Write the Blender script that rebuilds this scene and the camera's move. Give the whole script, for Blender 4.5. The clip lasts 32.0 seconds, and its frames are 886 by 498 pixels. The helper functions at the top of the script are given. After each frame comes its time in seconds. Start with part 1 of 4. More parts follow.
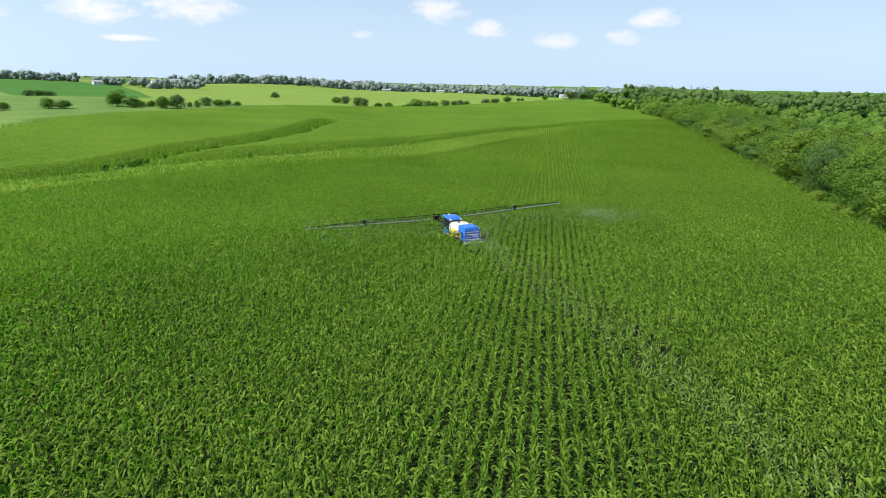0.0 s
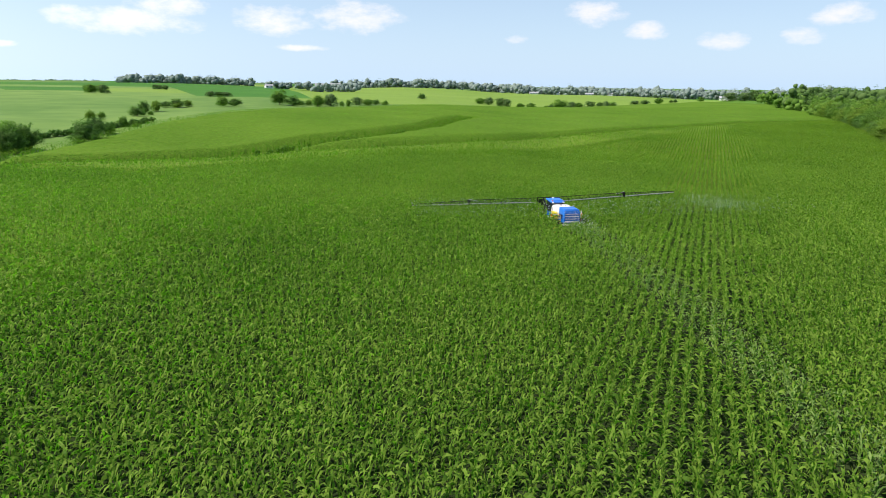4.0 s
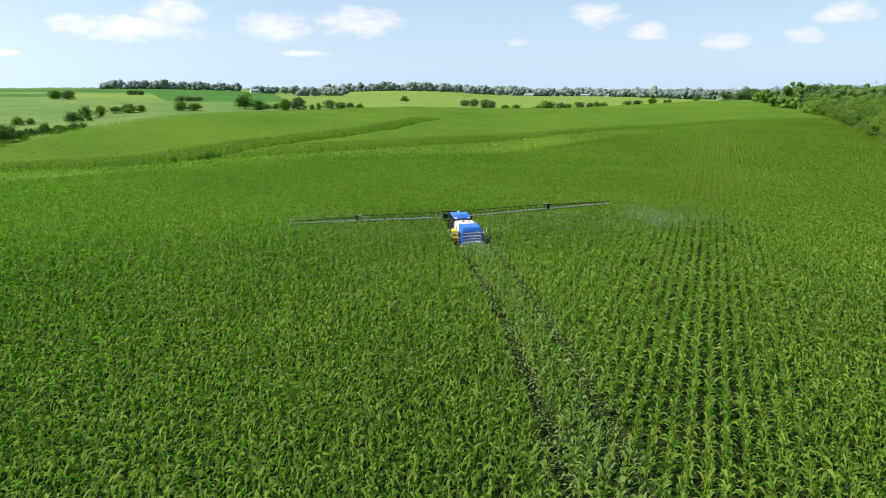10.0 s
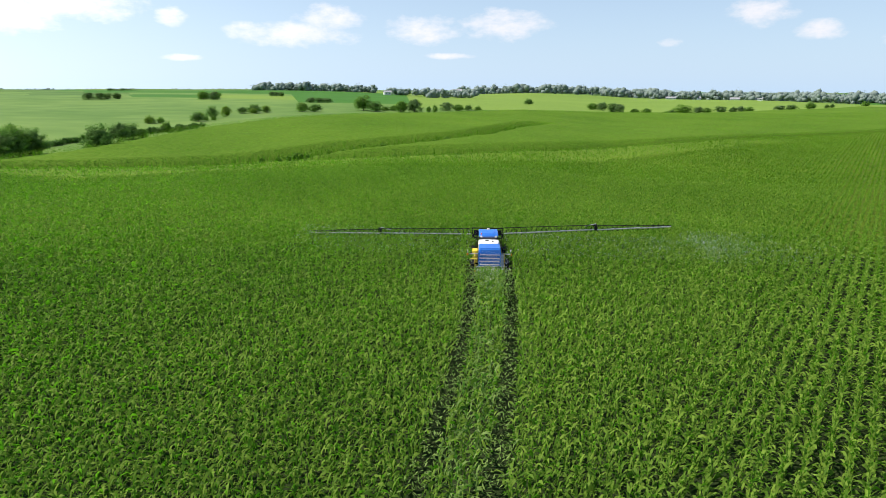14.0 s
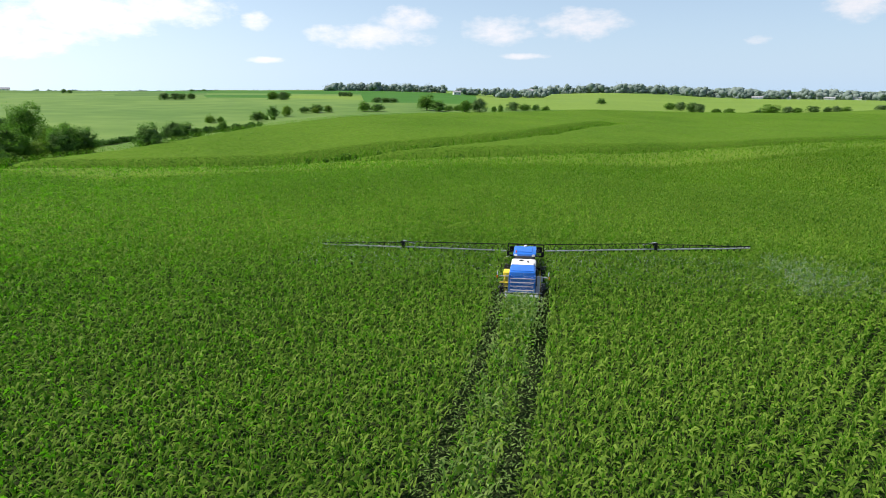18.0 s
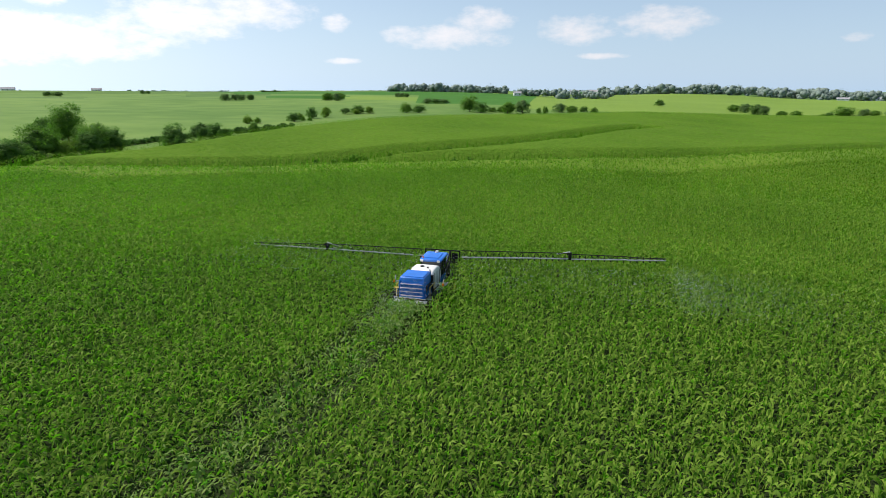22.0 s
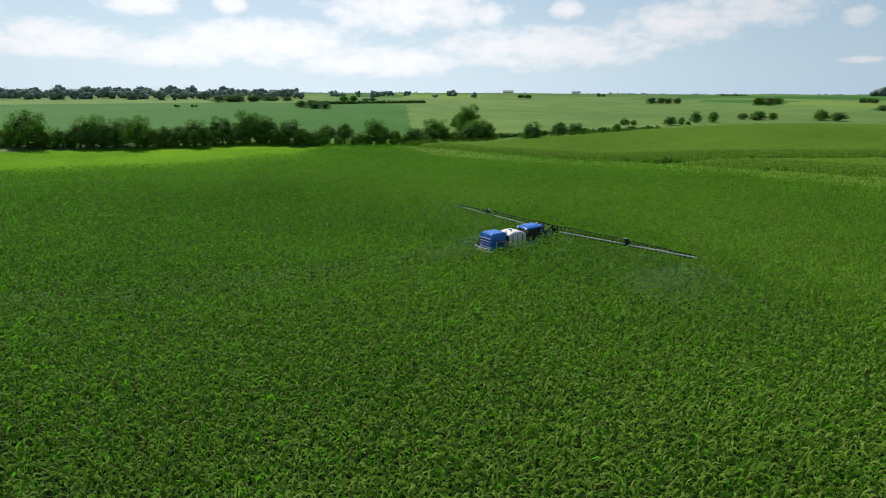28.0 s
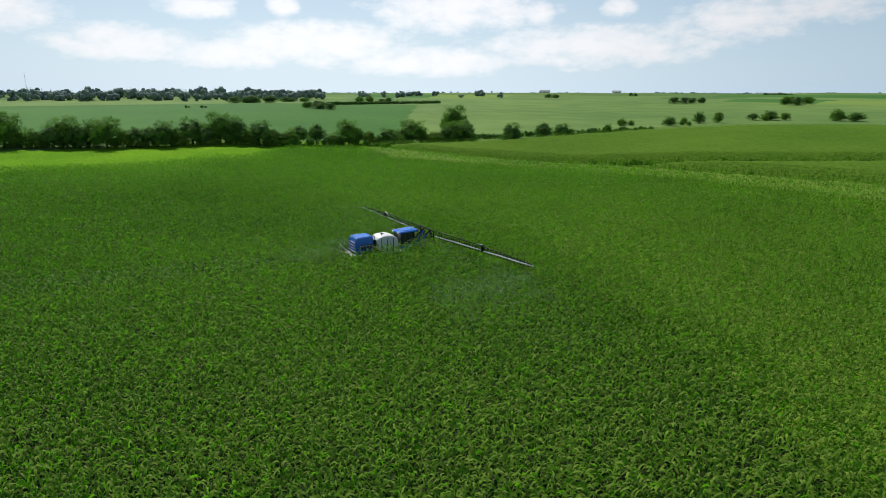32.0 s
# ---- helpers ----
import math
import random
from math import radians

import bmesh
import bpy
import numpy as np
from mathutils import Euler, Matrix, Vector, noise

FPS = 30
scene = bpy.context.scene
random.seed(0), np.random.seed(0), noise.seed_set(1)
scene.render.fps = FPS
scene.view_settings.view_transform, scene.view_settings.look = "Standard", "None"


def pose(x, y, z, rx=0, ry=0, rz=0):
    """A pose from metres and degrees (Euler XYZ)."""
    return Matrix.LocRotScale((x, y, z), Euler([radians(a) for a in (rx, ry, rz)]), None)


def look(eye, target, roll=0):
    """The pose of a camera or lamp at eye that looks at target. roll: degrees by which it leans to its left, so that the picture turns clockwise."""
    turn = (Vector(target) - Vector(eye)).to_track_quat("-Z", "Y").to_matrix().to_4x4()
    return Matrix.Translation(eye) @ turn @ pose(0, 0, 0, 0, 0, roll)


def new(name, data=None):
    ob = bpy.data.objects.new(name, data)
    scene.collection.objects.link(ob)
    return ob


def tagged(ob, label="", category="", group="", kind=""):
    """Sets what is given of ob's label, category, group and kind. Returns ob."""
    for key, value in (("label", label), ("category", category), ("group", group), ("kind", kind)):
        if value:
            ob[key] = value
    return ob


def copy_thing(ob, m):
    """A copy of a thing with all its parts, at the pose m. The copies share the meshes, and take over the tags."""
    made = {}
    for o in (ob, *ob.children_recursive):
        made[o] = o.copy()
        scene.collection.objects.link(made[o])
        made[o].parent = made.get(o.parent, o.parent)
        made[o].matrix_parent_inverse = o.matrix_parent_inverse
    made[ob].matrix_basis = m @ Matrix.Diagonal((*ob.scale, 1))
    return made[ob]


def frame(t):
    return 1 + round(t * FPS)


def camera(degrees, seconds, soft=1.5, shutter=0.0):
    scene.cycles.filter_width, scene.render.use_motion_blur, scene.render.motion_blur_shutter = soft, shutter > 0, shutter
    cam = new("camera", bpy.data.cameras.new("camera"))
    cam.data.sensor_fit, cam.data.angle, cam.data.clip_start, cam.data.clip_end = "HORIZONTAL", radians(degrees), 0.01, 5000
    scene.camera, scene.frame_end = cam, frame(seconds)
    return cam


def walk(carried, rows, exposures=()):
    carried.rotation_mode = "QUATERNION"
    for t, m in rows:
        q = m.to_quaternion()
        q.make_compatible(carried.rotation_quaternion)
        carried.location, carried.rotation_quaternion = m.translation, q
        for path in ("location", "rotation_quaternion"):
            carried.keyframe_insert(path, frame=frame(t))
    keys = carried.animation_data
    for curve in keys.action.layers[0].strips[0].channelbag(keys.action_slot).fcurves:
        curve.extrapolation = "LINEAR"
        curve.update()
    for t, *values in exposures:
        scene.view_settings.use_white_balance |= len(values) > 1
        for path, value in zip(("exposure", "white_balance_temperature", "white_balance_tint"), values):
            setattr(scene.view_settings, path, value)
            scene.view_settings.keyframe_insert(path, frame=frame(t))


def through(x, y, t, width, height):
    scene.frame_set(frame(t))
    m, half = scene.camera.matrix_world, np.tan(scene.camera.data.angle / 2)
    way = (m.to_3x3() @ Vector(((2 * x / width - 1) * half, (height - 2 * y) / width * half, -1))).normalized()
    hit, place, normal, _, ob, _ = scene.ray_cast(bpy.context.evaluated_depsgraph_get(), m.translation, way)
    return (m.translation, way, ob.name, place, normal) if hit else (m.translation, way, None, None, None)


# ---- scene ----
# ---- camera and its way: seconds, x, y, z, heading (right of north), tilt, lean ----
cam = camera(71.02, 32.0, soft=0.9)
WAY = [
    (0, -32.90, -65.78, 20.47, 23.86, -15.05, 1.07),
    (0.5, -32.28, -67.17, 19.96, 13.24, -15.11, 1.24),
    (1, -31.68, -68.40, 19.50, 9.79, -15.04, 1.47),
    (1.5, -31.06, -69.45, 19.09, 8.65, -15.02, 1.19),
    (2, -30.53, -70.22, 18.76, 7.79, -14.99, 1.09),
    (2.5, -30.13, -70.68, 18.51, 7.21, -14.95, 1.01),
    (3, -29.76, -70.86, 18.32, 6.73, -14.90, 1.00),
    (3.5, -29.41, -70.81, 18.15, 8.41, -14.87, 0.82),
    (5.5, -25.50, -67.72, 17.83, 12.24, -14.74, 0.45),
    (6, -24.35, -66.70, 17.63, 11.80, -14.73, 0.36),
    (6.5, -23.09, -65.65, 17.44, 11.57, -14.68, 0.27),
    (7, -21.75, -64.59, 17.27, 11.29, -14.65, 0.17),
    (7.5, -20.35, -63.57, 17.12, 11.04, -14.63, 0.07),
    (8, -18.90, -62.58, 17.00, 10.77, -14.60, 0.03),
    (8.5, -17.34, -61.66, 16.92, 10.54, -14.58, -0.03),
    (9, -15.86, -60.76, 16.88, 10.31, -14.56, -0.09),
    (9.5, -14.50, -59.88, 16.89, 10.12, -14.51, -0.07),
    (10, -13.22, -59.04, 16.92, 9.89, -14.52, -0.10),
    (10.5, -11.85, -58.22, 16.96, 9.71, -14.48, -0.17),
    (11, -10.40, -57.51, 16.99, 9.53, -14.49, -0.16),
    (11.5, -8.90, -56.88, 17.01, 9.33, -14.47, -0.18),
    (12, -7.32, -56.34, 17.02, 9.15, -14.47, -0.20),
    (12.5, -5.81, -55.73, 17.05, 8.88, -14.43, -0.19),
    (13, -4.37, -55.11, 17.07, 8.34, -14.45, -0.20),
    (13.5, -3.00, -54.46, 17.12, 4.41, -14.41, -0.13),
    (14, -1.73, -53.81, 17.17, -2.62, -14.34, 0.11),
    (14.5, -0.72, -53.22, 17.18, -6.67, -14.36, 0.05),
    (16.5, 0.14, -49.36, 16.92, -8.75, -14.32, 0.09),
    (17, 0.34, -47.93, 16.81, -9.00, -14.32, -0.08),
    (17.5, 0.66, -46.41, 16.69, -9.14, -14.30, -0.07),
    (18, 1.31, -44.93, 16.57, -9.25, -14.29, -0.09),
    (18.5, 2.32, -43.57, 16.49, -9.42, -14.28, -0.10),
    (19, 3.62, -42.39, 16.47, -9.64, -14.27, -0.01),
    (19.5, 5.14, -41.51, 16.52, -9.91, -14.27, -0.16),
    (20, 6.69, -40.90, 16.62, -10.17, -14.26, -0.14),
    (20.5, 8.26, -40.64, 16.73, -10.37, -14.26, -0.13),
    (21, 9.96, -40.78, 16.84, -10.81, -14.25, -0.09),
    (21.5, 12.02, -41.42, 16.93, -13.78, -14.25, -0.08),
    (22, 14.48, -42.35, 17.01, -15.85, -14.25, -0.06),
    (22.5, 17.41, -43.37, 17.10, -16.56, -14.23, -0.05),
    (23, 20.79, -44.31, 17.19, -20.28, -14.20, -0.13),
    (23.5, 24.39, -45.09, 17.29, -26.37, -14.15, 0.08),
    (24, 28.12, -45.57, 17.40, -34.67, -14.13, 0.28),
    (24.5, 31.66, -45.70, 17.51, -40.62, -14.11, 0.39),
    (25, 34.90, -45.53, 17.61, -42.23, -14.06, 0.26),
    (25.5, 38.08, -45.14, 17.68, -43.15, -14.10, 0.35),
    (27.5, 48.66, -39.79, 17.65, -56.37, -14.04, 0.30),
    (28, 50.75, -37.86, 17.55, -57.38, -14.06, 0.24),
    (28.5, 52.71, -35.85, 17.49, -58.07, -14.05, 0.19),
    (29, 54.62, -33.69, 17.45, -58.64, -14.03, 0.18),
    (29.5, 56.48, -31.35, 17.42, -59.12, -14.04, 0.11),
    (30, 58.15, -28.88, 17.42, -59.54, -14.04, 0.17),
    (30.5, 59.33, -26.50, 17.45, -60.11, -14.04, 0.11),
    (31, 59.88, -24.39, 17.52, -60.98, -14.03, 0.09),
    (31.5, 59.72, -22.71, 17.63, -61.50, -14.06, 0.08),
    (32, 59.10, -21.28, 17.77, -61.74, -14.08, 0.03),
]
walk(cam, [(t, pose(x, y, z, 90 + tilt, 0, -head) @ pose(0, 0, 0, 0, 0, lean)) for t, x, y, z, head, tilt, lean in WAY], [(0, 0.48, 6500, 14), (19, 0.33, 6500, 14), (24, 0.07, 6500, 12), (28, -0.22, 6450, 10), (32, -0.22, 6450, 10)])

# ---- sky, clouds and sun ----
SUN_HEAD, SUN_UP = radians(-92), radians(52)   # heading and height of the sun
# clouds: heading, height above the horizon, half width, half height, in degrees
CLOUDS = [(-15.7, 4.6, 5.4, 1.1), (-12.4, 6.0, 3.0, 1.1), (-4.4, 5.1, 3.5, 1.3), (2.6, 5.5, 4.1, 1.4), (23.1, 5.9, 2.8, 1.1), (27.3, 4.5, 1.9, 0.8), (16.6, 3.9, 1.2, 0.4),
          (-24.5, 2.6, 1.8, 0.3), (-2.1, 2.9, 2.4, 0.3), (-25.1, 5.7, 1.3, 0.8), (33.3, 3.7, 2.0, 0.8), (41.3, 5.3, 2.2, 1.0), (39.0, 3.9, 1.6, 0.8),
          (-82.4, 6.8, 3.2, 0.9), (-75.5, 7.0, 1.4, 0.8), (-60.4, 7.0, 7.5, 1.8), (-53.5, 6.7, 1.4, 1.1), (-46.8, 7.0, 1.4, 0.9), (-72.5, 4.2, 7.5, 1.8), (-80.2, 3.1, 5, 1.0),
          (-88.2, 3.9, 5.5, 1.3), (-48.1, 3.9, 10, 1.7), (-37.3, 5.7, 5.5, 1.7), (-32.8, 6.5, 6, 1.4), (-62.9, 2.7, 8, 1.2), (-97, 6, 5, 1.6)]


def sky():
    w = bpy.data.worlds.new("sky")
    scene.world = w
    w.use_nodes = True
    nt = w.node_tree
    nt.nodes.clear()

    def add(kind, **inputs):
        n = nt.nodes.new(kind)
        for k, v in inputs.items():
            n.inputs[k].default_value = v
        return n

    def calc(op, a, b=None, c=None):
        n = nt.nodes.new("ShaderNodeMath")
        n.operation = op
        for i, v in enumerate((a, b, c)):
            if v is None:
                continue
            if isinstance(v, (int, float)):
                n.inputs[i].default_value = v
            else:
                nt.links.new(v, n.inputs[i])
        return n.outputs[0]

    out = add("ShaderNodeOutputWorld")
    tex = add("ShaderNodeTexSky")
    tex.sky_type, tex.sun_disc = "NISHITA", False
    tex.sun_elevation, tex.sun_rotation = SUN_UP, SUN_HEAD
    tex.air_density, tex.dust_density, tex.ozone_density = 1.0, 0.35, 2.2
    air = add("ShaderNodeBackground", Strength=0.094)
    nt.links.new(tex.outputs[0], air.inputs[0])
    co = add("ShaderNodeTexCoord")
    xyz = add("ShaderNodeSeparateXYZ")
    nt.links.new(co.outputs["Generated"], xyz.inputs[0])
    head = calc("DEGREES", calc("ARCTAN2", xyz.outputs[0], xyz.outputs[1]))
    up = calc("DEGREES", calc("ARCSINE", xyz.outputs[2]))
    flat = add("ShaderNodeCombineXYZ")
    nt.links.new(head, flat.inputs[0])
    nt.links.new(calc("MULTIPLY", up, 2.0), flat.inputs[1])
    puff = add("ShaderNodeTexNoise", Scale=0.42, Detail=7.0, Roughness=0.62)
    nt.links.new(flat.outputs[0], puff.inputs["Vector"])
    wisp = add("ShaderNodeTexNoise", Scale=0.09, Detail=5.0, Roughness=0.6)
    nt.links.new(flat.outputs[0], wisp.inputs["Vector"])
    body = None
    for a, e, hw, hh in CLOUDS:
        dx = calc("DIVIDE", calc("SUBTRACT", head, a), hw)
        dy = calc("DIVIDE", calc("SUBTRACT", up, e), hh)
        v = calc("SUBTRACT", 1.0, calc("ADD", calc("MULTIPLY", dx, dx), calc("MULTIPLY", dy, dy)))
        body = v if body is None else calc("MAXIMUM", body, v)
    body = calc("MAXIMUM", body, -1.6)
    toward = calc("DIVIDE", calc("SUBTRACT", head, -72.0), 44.0)
    glare = calc("POWER", 2.718, calc("MULTIPLY", calc("MULTIPLY", toward, toward), -1.0))
    dens = calc("ADD", calc("ADD", calc("MULTIPLY", body, 0.75), calc("MULTIPLY", glare, 0.38)), calc("MULTIPLY", calc("SUBTRACT", puff.outputs[0], 0.5), 2.4))
    # open sky higher up carries a scattered cover of its own
    high = calc("MULTIPLY", calc("SMOOTH_MIN", calc("MAXIMUM", calc("SUBTRACT", up, 11.0), 0.0), 6.0, 2.0), 0.12)
    dens = calc("MAXIMUM", dens, calc("MULTIPLY", calc("SUBTRACT", wisp.outputs[0], 0.53), high))
    soft = add("ShaderNodeMapRange")
    soft.interpolation_type = "SMOOTHSTEP"
    soft.inputs["From Min"].default_value, soft.inputs["From Max"].default_value = -0.2, 1.35
    nt.links.new(dens, soft.inputs[0])
    shade = add("ShaderNodeMapRange")
    shade.inputs["From Min"].default_value, shade.inputs["From Max"].default_value = 0.3, 1.6
    nt.links.new(dens, shade.inputs[0])
    tone = add("ShaderNodeMix")
    tone.data_type = "RGBA"
    tone.inputs[6].default_value, tone.inputs[7].default_value = (1.0, 0.975, 0.965, 1), (0.90, 0.91, 0.95, 1)
    nt.links.new(shade.outputs[0], tone.inputs[0])
    cloud = add("ShaderNodeBackground", Strength=0.97)
    nt.links.new(tone.outputs[2], cloud.inputs[0])
    nt.links.new(calc("ADD", 0.79, calc("MULTIPLY", glare, 0.51)), cloud.inputs["Strength"])
    # pale haze low over the horizon, stronger towards the sun
    haze = add("ShaderNodeBackground", Color=(0.57, 0.78, 1.0, 1), Strength=0.86)
    nt.links.new(calc("ADD", 0.735, calc("MULTIPLY", glare, 0.44)), haze.inputs["Strength"])
    warm = add("ShaderNodeMix")
    warm.data_type = "RGBA"
    warm.inputs[6].default_value, warm.inputs[7].default_value = (0.54, 0.77, 1.0, 1), (0.71, 0.87, 1.0, 1)
    nt.links.new(glare, warm.inputs[0])
    nt.links.new(warm.outputs[2], haze.inputs[0])
    low = calc("POWER", 2.718, calc("MULTIPLY", calc("MAXIMUM", up, 0.0), -0.075))
    veil = add("ShaderNodeMixShader")
    nt.links.new(calc("MULTIPLY", low, 0.92), veil.inputs[0])
    nt.links.new(air.outputs[0], veil.inputs[1])
    nt.links.new(haze.outputs[0], veil.inputs[2])
    mix = add("ShaderNodeMixShader")
    nt.links.new(calc("MULTIPLY", soft.outputs[0], 0.93), mix.inputs[0])
    nt.links.new(veil.outputs[0], mix.inputs[1])
    nt.links.new(cloud.outputs[0], mix.inputs[2])
    nt.links.new(mix.outputs[0], out.inputs[0])


sky()
sun = new("sun", bpy.data.lights.new("sun", "SUN"))
sun.data.energy, sun.data.angle, sun.data.color = 5.0, radians(0.53), (1.0, 0.95, 0.87)
sun.matrix_world = look((0, 0, 300), (-math.sin(SUN_HEAD) * math.cos(SUN_UP), -math.cos(SUN_HEAD) * math.cos(SUN_UP), 300 - math.sin(SUN_UP)))

# ---- materials ----
def material(name, base, rough=0.6, metal=0.0, spec=0.5):
    m = bpy.data.materials.new(name)
    m.use_nodes = True
    b = m.node_tree.nodes["Principled BSDF"]
    b.inputs["Base Color"].default_value = (*base, 1)
    b.inputs["Roughness"].default_value = rough
    b.inputs["Metallic"].default_value = metal
    b.inputs["Specular IOR Level"].default_value = spec
    return m


def node(m, kind, **inputs):
    n = m.node_tree.nodes.new(kind)
    for key, value in inputs.items():
        n.inputs[key.replace("_", " ")].default_value = value
    return n


def wire(m, a, b):
    m.node_tree.links.new(a, b)


def shader(m):
    return m.node_tree.nodes["Principled BSDF"]


def mottled(name, dark, light, scale=1.0, fine=12.0, rough=0.7, bump=0.3, depth=0.1, metal=0.0, spec=0.08, stretch=(1, 1, 1), blend=0.5):
    """Two tones mixed by a broad and a fine noise, with a relief from the fine one."""
    m = material(name, light, rough, metal, spec)
    pos = node(m, "ShaderNodeNewGeometry")
    mp = node(m, "ShaderNodeMapping")
    mp.inputs["Scale"].default_value = stretch
    wire(m, pos.outputs["Position"], mp.inputs["Vector"])
    big, small = node(m, "ShaderNodeTexNoise", Scale=scale, Detail=3.0), node(m, "ShaderNodeTexNoise", Scale=fine, Detail=4.0)
    wire(m, mp.outputs[0], big.inputs["Vector"])
    wire(m, mp.outputs[0], small.inputs["Vector"])
    mix = node(m, "ShaderNodeMix")
    mix.inputs[0].default_value = blend
    wire(m, big.outputs[0], mix.inputs[2])
    wire(m, small.outputs[0], mix.inputs[3])
    ramp = node(m, "ShaderNodeValToRGB")
    ramp.color_ramp.elements[0].position, ramp.color_ramp.elements[1].position = 0.34, 0.66
    ramp.color_ramp.elements[0].color, ramp.color_ramp.elements[1].color = (*dark, 1), (*light, 1)
    wire(m, mix.outputs[0], ramp.inputs[0])
    wire(m, ramp.outputs[0], shader(m).inputs["Base Color"])
    if bump:
        bp = node(m, "ShaderNodeBump", Strength=bump, Distance=depth)
        wire(m, small.outputs[0], bp.inputs["Height"])
        wire(m, bp.outputs[0], shader(m).inputs["Normal"])
    return m


def leafy(name, dark, light, rough=0.45, through=0.35, broad=0.05, spec=0.06, tint=(0.46, 1.25, 0.18)):
    """Foliage: tone by leaf (island) and by place, some light passing through."""
    m = material(name, light, rough, 0, spec)
    geo = node(m, "ShaderNodeNewGeometry")
    patch = node(m, "ShaderNodeTexNoise", Scale=broad, Detail=2.0)
    wire(m, geo.outputs["Position"], patch.inputs["Vector"])
    mix = node(m, "ShaderNodeMix")
    mix.inputs[0].default_value = 0.45
    wire(m, geo.outputs["Random Per Island"], mix.inputs[2])
    wire(m, patch.outputs[0], mix.inputs[3])
    ramp = node(m, "ShaderNodeValToRGB")
    ramp.color_ramp.elements[0].position, ramp.color_ramp.elements[1].position = 0.15, 0.85
    ramp.color_ramp.elements[0].color, ramp.color_ramp.elements[1].color = (*dark, 1), (*light, 1)
    wire(m, mix.outputs[0], ramp.inputs[0])
    b = shader(m)
    wire(m, ramp.outputs[0], b.inputs["Base Color"])
    tr = node(m, "ShaderNodeBsdfTranslucent")
    deep = node(m, "ShaderNodeMix")          # light that has passed through a leaf is a deeper green
    deep.data_type, deep.blend_type = "RGBA", "MULTIPLY"
    deep.inputs[0].default_value = 1.0
    deep.inputs[7].default_value = (*tint, 1)
    wire(m, ramp.outputs[0], deep.inputs[6])
    wire(m, deep.outputs[2], tr.inputs["Color"])
    ms = node(m, "ShaderNodeMixShader")
    ms.inputs[0].default_value = through
    wire(m, b.outputs[0], ms.inputs[1])
    wire(m, tr.outputs[0], ms.inputs[2])
    wire(m, ms.outputs[0], m.node_tree.nodes["Material Output"].inputs["Surface"])
    return m


# soil between the rows, its colour darkened to include the shade there
M_SOIL = mottled("row_shaded_soil", (0.014, 0.026, 0.007), (0.034, 0.048, 0.015), 0.8, 6, 0.9, 0.4, 0.1)
M_GRASS = mottled("bright_meadow_grass", (0.080, 0.215, 0.008), (0.17, 0.34, 0.014), 0.10, 1.6, 0.9, 0.9, 0.5, spec=0.02)
M_WEED = mottled("rough_ditch_grass", (0.045, 0.12, 0.012), (0.11, 0.22, 0.025), 0.2, 1.8, 0.8, 0.6, 0.4)
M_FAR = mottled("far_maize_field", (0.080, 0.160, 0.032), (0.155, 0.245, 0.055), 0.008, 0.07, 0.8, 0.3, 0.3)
M_SOY = mottled("soybean_field", (0.036, 0.125, 0.014), (0.062, 0.170, 0.022), 0.02, 0.6, 0.8, 0.3, 0.2)
M_YELLOW = mottled("pale_ripening_field", (0.125, 0.215, 0.030), (0.18, 0.27, 0.045), 0.01, 0.4, 0.8, 0.2, 0.3)
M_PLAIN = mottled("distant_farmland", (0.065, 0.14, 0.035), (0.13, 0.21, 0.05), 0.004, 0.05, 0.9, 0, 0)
M_CANOPY = mottled("hill_maize", (0.060, 0.130, 0.012), (0.105, 0.19, 0.020), 0.035, 1.1, 0.9, 0.7, 0.5, spec=0.02)
M_BAND = mottled("short_yellowing_maize", (0.085, 0.165, 0.012), (0.150, 0.235, 0.024), 0.05, 2.2, 0.8, 0.8, 0.5)
M_UNDER = mottled("lower_maize_leaves", (0.080, 0.155, 0.010), (0.165, 0.250, 0.022), 0.3, 2.6, 0.8, 0.9, 0.6)
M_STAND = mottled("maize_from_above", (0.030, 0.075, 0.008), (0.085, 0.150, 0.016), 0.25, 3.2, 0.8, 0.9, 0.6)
M_CORN = leafy("maize_leaf", (0.060, 0.140, 0.013), (0.258, 0.380, 0.055), 0.52, 0.50, 0.04, 0.06, tint=(0.56, 1.24, 0.18))
M_HILL = leafy("hill_maize_leaf", (0.105, 0.190, 0.014), (0.155, 0.250, 0.025), 0.6, 0.42, 0.03, 0.05)
M_TASSEL = leafy("maize_tassel", (0.15, 0.235, 0.02), (0.26, 0.335, 0.05), 0.8, 0.45, 0.05, 0.02)
M_PALE = leafy("bruised_maize_leaf", (0.10, 0.18, 0.035), (0.26, 0.36, 0.10), 0.5, 0.4, 0.3, 0.07)
M_TREE = leafy("tree_leaf", (0.078, 0.165, 0.026), (0.175, 0.305, 0.050), 0.55, 0.42, 0.12, 0.05, tint=(0.72, 1.12, 0.45))
M_TREE_B = leafy("tree_leaf_yellowish", (0.115, 0.20, 0.026), (0.215, 0.32, 0.050), 0.55, 0.42, 0.12, 0.05, tint=(0.72, 1.12, 0.45))
M_TREE_C = leafy("tree_leaf_dark", (0.068, 0.150, 0.034), (0.155, 0.265, 0.062), 0.55, 0.42, 0.12, 0.05, tint=(0.72, 1.12, 0.45))
M_TREE_D = leafy("tree_leaf_bluish", (0.075, 0.145, 0.042), (0.155, 0.250, 0.070), 0.55, 0.42, 0.12, 0.05, tint=(0.72, 1.12, 0.45))
# for trees far out: leaf colour lightened in place of haze
M_TREE_F = leafy("tree_leaf_hazed", (0.105, 0.175, 0.062), (0.18, 0.265, 0.098), 0.6, 0.45, 0.12, tint=(0.70, 1.12, 0.45))
